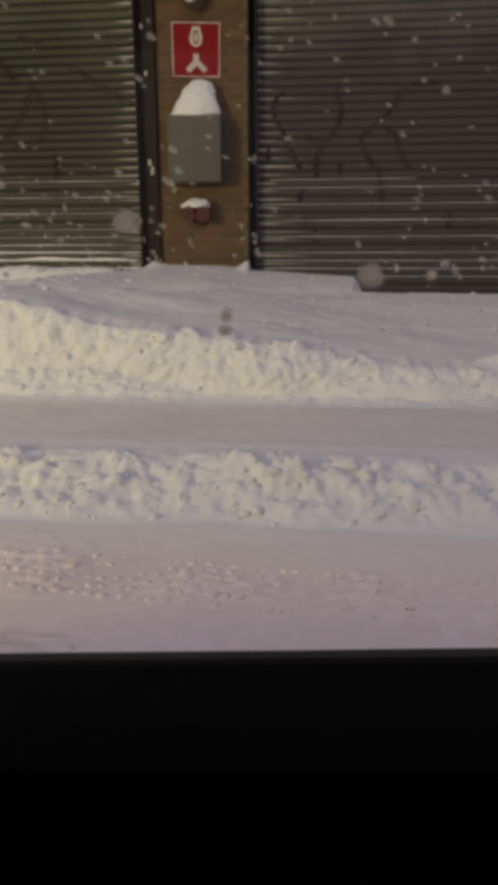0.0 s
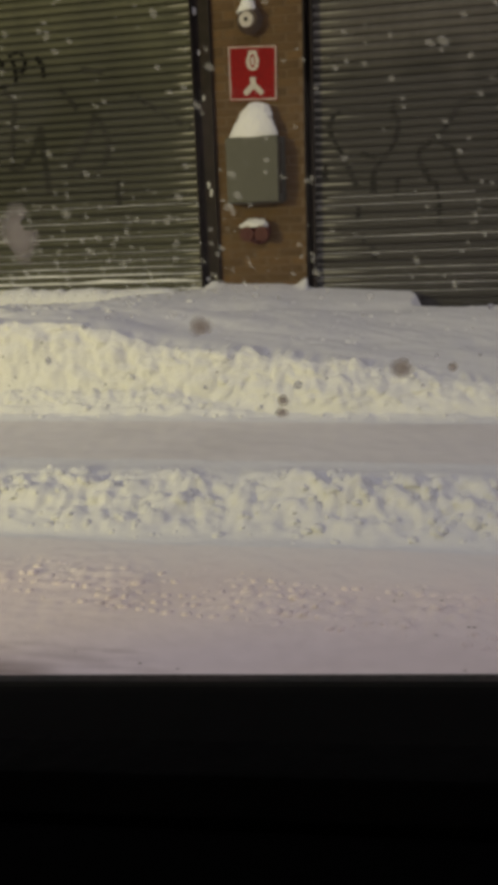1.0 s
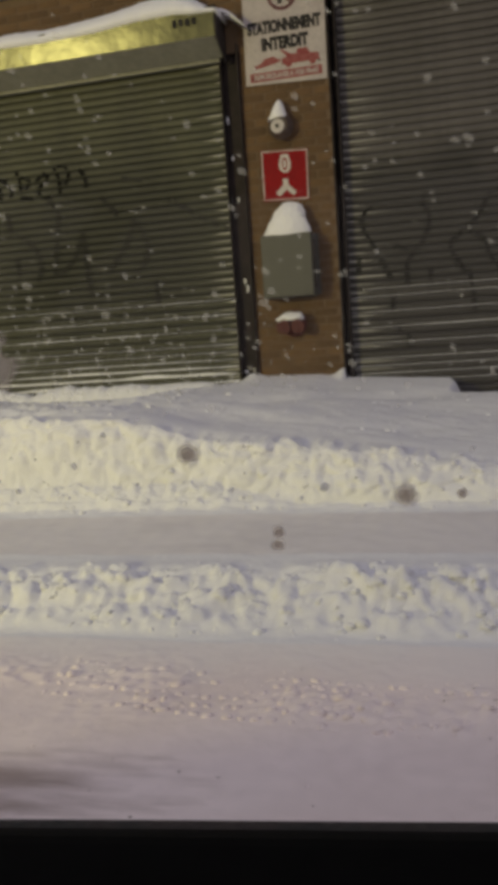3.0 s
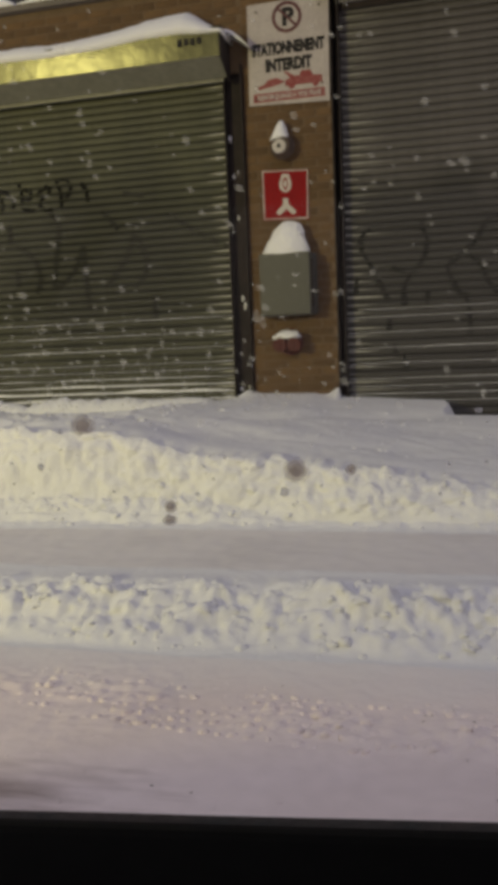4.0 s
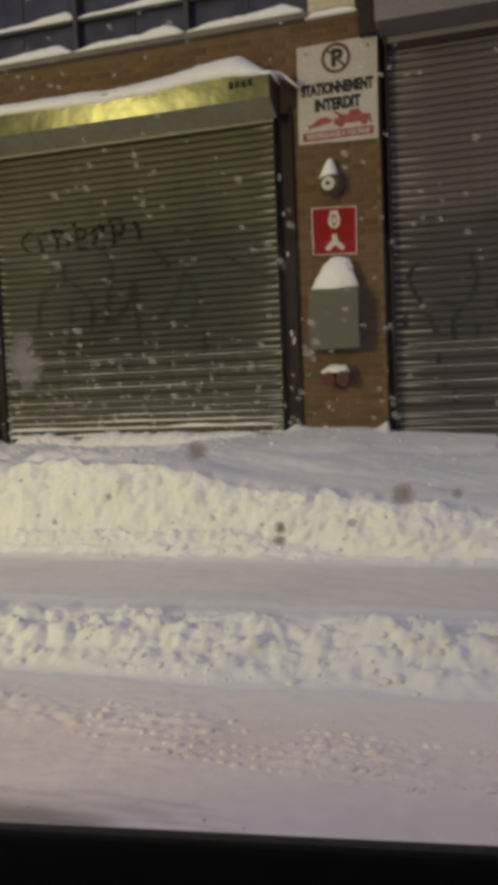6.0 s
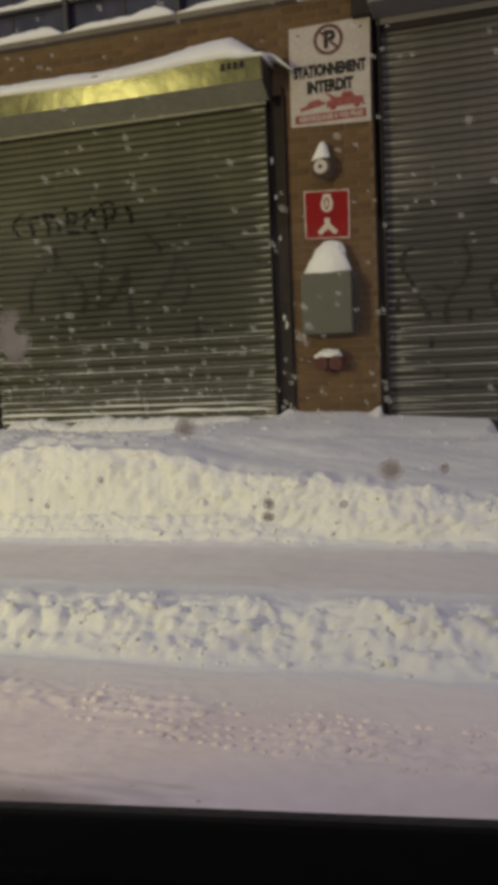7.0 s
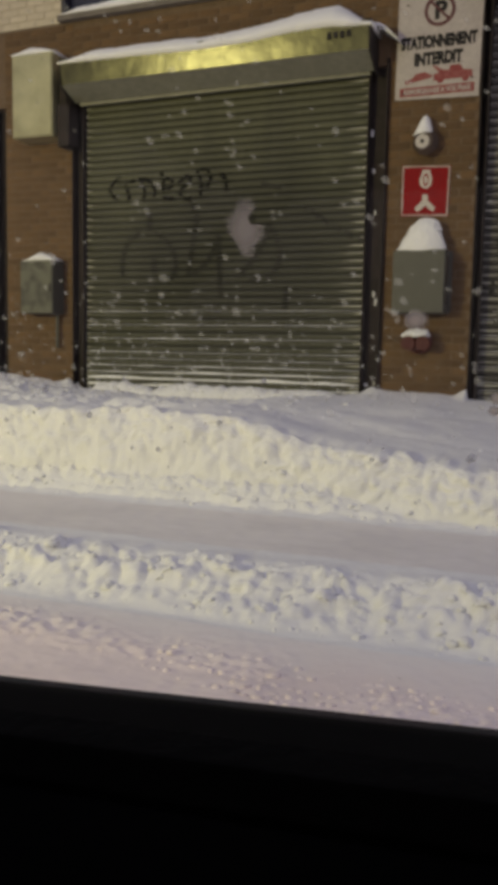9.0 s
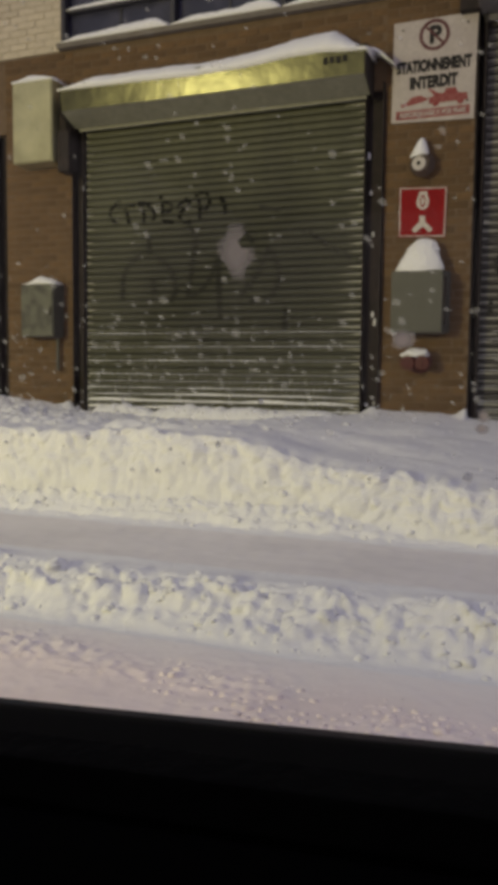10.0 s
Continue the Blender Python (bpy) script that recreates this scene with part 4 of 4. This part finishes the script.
sia = thing("hose_connection", (0, -0.08, 1.2), "red cast-iron twin fire hose inlet capped with snow", "fire inlet")
part("flange", tube((-0.005, -0.02, 1.165), (-0.005, 0.0, 1.165), 0.115, seg=32), RED_IRON, sia)
part("body", tube((-0.005, -0.11, 1.165), (-0.005, -0.02, 1.165), 0.085, 0.10, seg=28), RED_IRON, sia)
for dx in (-0.062, 0.062):
    part("inlet", tube((-0.005 + dx, -0.165, 1.14), (-0.005 + dx * 0.6, -0.09, 1.155), 0.052, 0.056, seg=22), RED_IRON, sia)
    cap_part = part("inlet_cap", tube((-0.005 + dx, -0.182, 1.137), (-0.005 + dx, -0.166, 1.139), 0.058, 0.060, seg=22), RED_IRON, sia)
    part("lug", box(-0.012 + dx, 0.002 + dx, -0.192, -0.182, 1.10, 1.175, 0.002), RED_IRON, cap_part)
part("snow_cap", lump(-0.012, -0.10, 1.195, 0.105, 0.085, 0.075, 0.45, 17, 4), SNOW_CLEAN, sia, "crumbling cap of snow", smooth=True)
part("snow_cap", lump(-0.098, -0.11, 1.135, 0.022, 0.045, 0.08, 0.35, 23), SNOW_CLEAN, sia, "crumbling cap of snow", smooth=True)

# ---- things on the left pier ----
motor = thing("motor_housing", (-3.74, -0.12, 3.06), "pale metal shutter motor housing lit yellow, snow on top", "motor housing")
part("body", box(-3.985, -3.525, -0.25, -0.002, 3.065, 3.835, 0.012), BOX_PALE, motor)
part("front_cover", box(-3.975, -3.535, -0.262, -0.251, 3.078, 3.823, 0.004), BOX_PALE, motor)
part("drive_plate", box(-3.505, -3.42, -0.17, -0.02, 3.02, 3.62, 0.006), DARK_STEEL, motor, "dark steel drive plate")
part("gearbox", box(-3.51, -3.375, -0.20, -0.025, 2.97, 3.36, 0.018), DARK_STEEL, motor, "dark steel gearbox")
part("drive_shaft", tube((-3.44, -0.11, 3.36), (-3.44, -0.11, 3.47), 0.045, seg=18), DARK_STEEL, motor)
part("chain_guard", tube((-3.455, -0.11, 3.10), (-3.455, -0.11, 3.5), 0.03, seg=14), DARK_STEEL, motor)
mcap = thing("snow_cap", (-3.75, -0.12, 3.836), "cap of snow on the motor housing", "snow")
part("snow", snow_strip(-3.99, -3.52, -0.265, -0.005, 3.834, 0.11, seed=61), SNOW_CLEAN, mcap, smooth=True)
lbox = thing("electric_box", (-3.77, -0.1, 1.38), "weathered grey metal box on the brown pier", "electrical box")
part("body", box(-3.96, -3.575, -0.185, -0.002, 1.385, 1.905, 0.006), BOX_GREY, lbox)
part("latch", box(-3.61, -3.595, -0.206, -0.199, 1.60, 1.68, 0.002), DARK_STEEL, lbox)
part("door", box(-3.953, -3.583, -0.198, -0.186, 1.393, 1.897, 0.004), BOX_WORN, lbox, "stained pale grey door")
part("conduit", tube((-3.62, -0.05, 1.05), (-3.62, -0.05, 1.384), 0.018, seg=12), BOX_GREY, lbox)
lcap = thing("snow_cap", (-3.77, -0.1, 1.906), "slanting cap of snow on the grey box", "snow")
part("snow", snow_strip(-3.95, -3.57, -0.19, -0.01, 1.904, curve_of([(-3.95, 0.02), (-3.82, 0.085), (-3.6, 0.095)]), seed=71), SNOW_CLEAN, lcap, smooth=True)

# ---- the car that the view looks out of ----
car = thing("car", (1.0, -7.6, 0), "parked dark car seen from its cabin, window ledge in front", "car")
Y1, Y0 = -6.845, -8.45
SILL = 0.866


def rise(bm):
    """The belt line climbs towards the rear."""
    for v in bm.verts:
        if v.co.z > 0.5:
            v.co.z += 0.074 * (v.co.x - 1.24)
    return bm


for x0, x1 in ((-0.02, 1.86), (1.88, 2.9)):
    part("door", rise(prism([(Y1 - 0.035, SILL - 0.02), (Y1 + 0.01, SILL - 0.02), (Y1 + 0.085, 0.8415), (Y1 + 0.115, 0.829), (Y1 + 0.14, 0.70), (Y1 + 0.13, 0.45), (Y1 + 0.05, 0.24), (Y1 - 0.06, 0.24), (Y1 - 0.06, 0.78)], x0, x1, bevel=0.008)), PAINT_DARK, car)
    part("door_panel", rise(prism([(Y1 - 0.036, SILL - 0.012), (Y1 - 0.13, SILL - 0.016), (Y1 - 0.14, 0.70), (Y1 - 0.20, 0.66), (Y1 - 0.20, 0.61), (Y1 - 0.13, 0.58), (Y1 - 0.12, 0.26), (Y1 - 0.062, 0.26)], x0 + 0.005, x1 - 0.005, bevel=0.006)), TRIM, car, "black inner door panel")
    part("weatherstrip", rise(prism([(Y1 - 0.030, SILL - 0.015), (Y1 - 0.028, SILL + 0.003), (Y1 - 0.006, SILL + 0.004), (Y1 + 0.003, SILL - 0.012)], x0 + 0.002, x1 - 0.002, bevel=0.002)), RUBBER, car, "black rubber window seal")
part("far_door", prism([(Y0, SILL - 0.02), (Y0 - 0.05, SILL - 0.03), (Y0 - 0.08, 0.6), (Y0 - 0.03, 0.24), (Y0 + 0.06, 0.24), (Y0 + 0.06, SILL - 0.02)], -0.02, 2.9, bevel=0.01), PAINT_DARK, car)
part("floor_pan", box(-0.9, 3.5, Y0 + 0.07, Y1 - 0.145, 0.22, 0.27, 0.01), TRIM, car)
part("roof", prism([(Y1 - 0.22, 1.46), (Y1 - 0.06, 1.41), (Y1 - 0.05, 1.38), (Y0 + 0.05, 1.38), (Y0 + 0.06, 1.41), (Y0 + 0.22, 1.46)], 0.55, 2.75, bevel=0.015), PAINT_DARK, car)
for y, s in ((Y1, 1), (Y0, -1)):
    part("pillar", prism([(1.84, SILL - 0.02), (1.93, SILL - 0.02), (1.92, 1.385), (1.86, 1.385)], y - 0.035 * s, y - 0.075 * s, axis="y"), TRIM, car)
    part("pillar", prism([(-0.12, SILL - 0.02), (-0.02, SILL - 0.02), (0.66, 1.385), (0.56, 1.385)], y - 0.035 * s, y - 0.075 * s, axis="y"), PAINT_DARK, car)
    part("pillar", prism([(2.95, SILL - 0.02), (3.2, SILL - 0.02), (2.75, 1.385), (2.6, 1.385)], y - 0.035 * s, y - 0.075 * s, axis="y"), PAINT_DARK, car)
part("bonnet", prism([(-0.02, 0.89), (-0.9, 0.84), (-1.32, 0.72), (-1.42, 0.55), (-1.42, 0.24), (-0.02, 0.24)], Y0 - 0.03, Y1 + 0.05, axis="y", bevel=0.03), PAINT_DARK, car)
part("boot", prism([(2.905, 0.87), (3.3, 0.93), (3.62, 0.92), (3.66, 0.5), (3.6, 0.24), (2.905, 0.24)], Y0 - 0.03, Y1 + 0.05, axis="y", bevel=0.03), PAINT_DARK, car)
gp = part("window_pane", box(0.02, 1.84, Y1 + 0.005, Y1 + 0.009, SILL - 0.06, 1.39), GLASS, car, "clear side window glass with frozen slush spots")
gp.visible_shadow = False
for x in (-0.75, 2.95):
    for y in (Y1 - 0.02, Y0 + 0.02):
        wh = part("wheel", tube((x, y - 0.09, 0.31), (x, y + 0.09, 0.31), 0.315, seg=36), RUBBER, car)
        part("rim", tube((x, y - 0.095, 0.31), (x, y + 0.095, 0.31), 0.2, seg=24), BOX_GREY, wh)


def slush_spot(cx, cz, r, tall, lean, seed):
    """A thin frozen splash with a ragged outline on the outside of the pane."""
    pts = []
    for k in range(30):
        a = 2 * math.pi * k / 30
        w = r * (1 + 0.55 * N(Vector((1.3 * math.cos(a), 1.3 * math.sin(a), seed))) + 0.22 * N(Vector((4 * math.cos(a), 4 * math.sin(a), seed + 3))))
        dx, dz = w * math.cos(a), w * tall * math.sin(a)
        pts.append((cx + dx + lean * dz, cz + dz))
    return prism(pts, Y1 + 0.0095, Y1 + 0.0105, axis="y")


SPOTS = [(1.1705, 1.0665, 0.0082, 1.3, -0.35, 12.4), (1.2389, 1.0311, 0.0052, 0.9, 0.3, 7.7), (1.3115, 1.0145, 0.0048, 1.0, 0.0, 4.2),
         (1.2690, 1.0030, 0.0028, 0.9, 0.0, 5.1), (1.2685, 0.9985, 0.0027, 0.9, 0.0, 9.3), (1.330, 1.0155, 0.0024, 0.9, 0.2, 3.3)]
for x, z, r, tall, lean, seed in SPOTS:
    t = thing("slush_spot", (x, Y1 + 0.0095, z), "small brownish frozen slush spot on the car window", "slush", "slush spots on the window")
    if r > 0.007:
        kite = [(-0.003, 0.0115), (0.002, 0.012), (0.004, 0.008), (0.0005, 0.0045), (0.002, 0.0015), (0.0075, 0.0015), (0.0085, -0.003), (0.004, -0.0065), (0.0035, -0.012), (-0.001, -0.0105), (-0.004, -0.005), (-0.008, -0.001), (-0.0085, 0.004), (-0.005, 0.0065)]
        part("splash", prism([(x + dx, z + dz) for dx, dz in kite], Y1 + 0.0095, Y1 + 0.0105, axis="y"), SLUSH_THIN, t)
    else:
        part("splash", slush_spot(x, z, r, tall, lean, seed), SLUSH, t)

# ---- lumps of snow on the banks ----
LUMPS = []
for k in range(8):
    b = lump(0, 0, 0, 1, 0.85, 0.9, 0.4, 90 + k, 2)
    for v in b.verts:
        v.co.z -= 0.42
    me = bpy.data.meshes.new("snow_lump")
    b.to_mesh(me)
    b.free()
    me.materials.append(SNOW)
    me.polygons.foreach_set("use_smooth", [True] * len(me.polygons))
    LUMPS.append(me)


def scatter(parent, count, xr, yr, rr, sink=0.0):
    for _ in range(count):
        x, y, r = random.uniform(*xr), random.uniform(*yr), rr[0] + (rr[1] - rr[0]) * random.random() ** 2.5
        ob = new("snow_lump", random.choice(LUMPS))
        ob.parent = parent
        ob.matrix_basis = pose(x, y, snow_height(x, y) - sink * r, random.uniform(-25, 25), random.uniform(-25, 25), random.uniform(0, 360)) @ Matrix.Scale(r, 4)


scatter(bank_low, 90, (-3.0, 2.3), (-4.34, -3.85), (0.008, 0.024))
scatter(bank_low, 230, (-1.6, 2.3), (-4.28, -3.93), (0.011, 0.036), sink=0.2)
scatter(bank_low, 70, (-2.4, 2.3), (-4.24, -3.92), (0.024, 0.062), sink=0.32)
scatter(bank_high, 100, (-3.4, 0.5), (-2.82, -2.66), (0.009, 0.028))
scatter(bank_high, 40, (0.5, 2.3), (-2.83, -2.70), (0.006, 0.020))
scatter(bank_high, 60, (-0.4, 2.3), (-2.70, -2.50), (0.012, 0.034), sink=0.2)
scatter(drift, 70, (-4.0, -0.2), (-2.3, -0.3), (0.012, 0.05))
scatter(drift, 90, (-3.9, -0.7), (-1.7, -0.22), (0.03, 0.085), sink=0.2)
scatter(drift, 40, (-0.2, 2.4), (-2.3, -0.3), (0.008, 0.025))
scatter(drift, 34, (0.2, 2.4), (-1.5, -0.3), (0.02, 0.05), sink=0.35)


def crumbs(name, count, mat, lanes, rr, label, seed):
    """Loose bits pressed up by tyres, in bands along the road: many tiny lumps in one mesh."""
    r = random.Random(seed)
    tmpl = bmesh.new()
    bmesh.ops.create_icosphere(tmpl, subdivisions=1, radius=1)
    vs = [v.co.copy() for v in tmpl.verts]
    fs = [[v.index for v in f.verts] for f in tmpl.faces]
    tmpl.free()
    verts, faces = [], []
    for _ in range(count):
        mid, wide = r.choice(lanes)
        x = r.uniform(-1.8, 2.4)
        y = mid - 0.11 * x + r.gauss(0, wide)
        if y > -4.4 or N(Vector((x * 2.1, y * 5, 7))) < -0.12:
            continue
        q = rr[0] + (rr[1] - rr[0]) * r.random() ** 3
        n, z = len(verts), snow_height(x, y)
        sq = (r.uniform(0.8, 1.6), r.uniform(0.7, 1.2), r.uniform(0.5, 0.9))
        verts += [(x + v.x * q * sq[0], y + v.y * q * sq[1], z - 0.2 * q + v.z * q * sq[2]) for v in vs]
        faces += [[i + n for i in f] for f in fs]
    me = bpy.data.meshes.new(name)
    me.from_pydata(verts, [], faces)
    me.materials.append(mat)
    me.polygons.foreach_set("use_smooth", [True] * len(me.polygons))
    ob = new(name, me)
    ob.parent = road
    return tagged(ob, label, kind="stuff")


LANES = [(-4.70, 0.06), (-4.82, 0.05), (-4.58, 0.08), (-5.1, 0.25)]
crumbs("slush_crumbs", 800, SNOW_ROAD, LANES, (0.003, 0.009), "loose crumbs of pressed snow", 3)
# dark bits: dirt, and shade between the tread bumps given as colour
crumbs("dirt_shade_crumbs", 420, SLUSH_DIRT_SHADE, LANES, (0.002, 0.0055), "dark bits of dirty slush and painted shade between crumbs", 4)

def tread(name, mat, mid, slope, ribs, pitch, xr, label, seed):
    """Blocks of snow pressed up between the treads of a tyre, in ribs along its way."""
    r = random.Random(seed)
    verts, faces = [], []
    for k in range(ribs):
        off = (k - (ribs - 1) / 2) * 0.06
        for i in range(int((xr[1] - xr[0]) / pitch)):
            x = xr[0] + (i + 0.5 * (k % 2)) * pitch + r.uniform(-0.008, 0.008)
            y = mid + slope * x + off + r.uniform(-0.007, 0.007)
            if N(Vector((x * 1.9, y * 5, seed))) + 0.5 * N(Vector((x * 7, y * 9, seed))) < -0.10:
                continue
            a, b, h = r.uniform(0.007, 0.014), r.uniform(0.007, 0.012), r.uniform(0.006, 0.014)
            lean, z, n = r.uniform(-0.5, 0.9), snow_height(x, y) - 0.004, len(verts)
            for wide, high in ((1.35, 0.0), (1.0, 0.7), (0.55, 1.0)):
                for u, v in ((-1, -0.7), (0, -1.1), (1, -0.7), (1, 0.7), (0, 1.1), (-1, 0.7)):
                    verts.append((x + wide * (a * u + lean * b * v) * r.uniform(0.8, 1.2), y + wide * b * v * r.uniform(0.8, 1.2), z + high * h * r.uniform(0.8, 1.2)))
            for q in (0, 6):
                faces += [(n + q + j, n + q + (j + 1) % 6, n + q + 6 + (j + 1) % 6, n + q + 6 + j) for j in range(6)]
            faces.append(tuple(n + 12 + j for j in range(6)))
    me = bpy.data.meshes.new(name)
    me.from_pydata(verts, [], faces)
    me.materials.append(mat)
    me.polygons.foreach_set("use_smooth", [True] * len(me.polygons))
    ob = new(name, me)
    ob.parent = road
    return tagged(ob, label, kind="stuff")


tread("tread_blocks", SNOW_ROAD, -4.735, -0.11, 6, 0.047, (0.0, 2.5), "rows of snow blocks pressed up by a tyre", 6)

# dirty slush frozen along the ledge of the car door
ledge = thing("slush_line", (1.2, Y1 + 0.09, 0.842), "uneven line of brown slush frozen along the door ledge", "slush")
part("slush", snow_strip(0.05, 1.84, Y1 + 0.097, Y1 + 0.111, lambda x: 0.8315 + 0.074 * (x - 1.24), lambda x: 0.0026 * max(0.3, 1 + 0.9 * N(Vector((x * 24, 1.7, 0)))), seed=91, step=0.004, rough=0.3), SLUSH_DARK, ledge, smooth=True)

# ---- flakes in the air ----
rng = random.Random(5)
bm = bmesh.new()
for i in range(900):
    r = rng.uniform(0.008, 0.021)
    c = Vector((rng.uniform(-4.6, 2.4), rng.uniform(-3.6, -0.4), 0.75 + 3.6 * rng.random() ** 1.6))
    if i >= 620:
        c = Vector((rng.uniform(-4.0, 0.1), rng.uniform(-1.6, -0.25), 0.68 + 0.9 * rng.random() ** 2))
    vs = bmesh.ops.create_icosphere(bm, subdivisions=1, radius=r)["verts"]
    ax = Vector((rng.uniform(0.3, 1), 0, rng.uniform(-1, -0.2))).normalized()
    pull = rng.uniform(0.0, 0.9)
    for v in vs:
        v.co = c + v.co * rng.uniform(0.7, 1.2) + ax * (v.co.dot(ax) * pull)
tagged(part("falling_snow", bm, FLAKE, smooth=True), "white snowflakes falling through the night air", "snowflakes", kind="stuff")
bm = bmesh.new()
for i in range(90):
    aim = Vector((rng.uniform(-2.6, 2.2), -2.7, rng.uniform(0.3, 0.8)))
    c = Vector((1.32, -7.12, 1.05)).lerp(aim, rng.uniform(0.14, 0.6))
    vs = bmesh.ops.create_icosphere(bm, subdivisions=1, radius=0.0018 + 0.0036 * rng.random() ** 2)["verts"]
    for v in vs:
        v.co = c + v.co * rng.uniform(0.7, 1.3)
tagged(part("falling_snow", bm, FLAKE_NEAR, smooth=True), "small dim snowflakes falling close to the car", "snowflakes", kind="stuff")

# ---- bricks, last ----
BRICKS = {}


def brick_mesh(name, length, mat):
    key = (mat.name, round(length, 2))
    if key not in BRICKS:
        b = box(0, key[1], 0.0, 0.03, 0, 0.0565, 0.003)
        me = bpy.data.meshes.new(name)
        b.to_mesh(me)
        b.free()
        me.materials.append(mat)
        BRICKS[key] = me
    return BRICKS[key]


def courses(parent, x0, x1, z0, z1, mat, seed):
    r = random.Random(seed)
    row, z = 0, z0
    while z + 0.05 < z1:
        x = x0
        first = 0.195 if row % 2 == 0 else 0.095
        while x < x1 - 0.03:
            ln = min(first, x1 - x)
            ob = new("brick", brick_mesh("brick", ln - 0.001, mat))
            ob.parent = parent
            ob.matrix_parent_inverse = parent.matrix_basis.inverted()
            ob.matrix_basis = pose(x, r.uniform(-0.0025, 0.0025), z, 0, r.uniform(-0.25, 0.25), r.uniform(-0.3, 0.3))
            x += ln + 0.0105
            first = 0.195
        row, z = row + 1, z + 0.067


courses(wall, -0.335, 0.405, 0.48, 4.16, BRICK, 1)
courses(wall, -4.26, -3.455, 0.55, 4.16, BRICK, 2)
courses(wall, -3.445, -0.345, 3.72, 4.16, BRICK, 3)
courses(wall, -0.19, 0.235, 4.19, 5.1, CREAM_BRICK, 4)
courses(wall, -4.5, -3.595, 4.19, 5.1, CREAM_BRICK, 5)
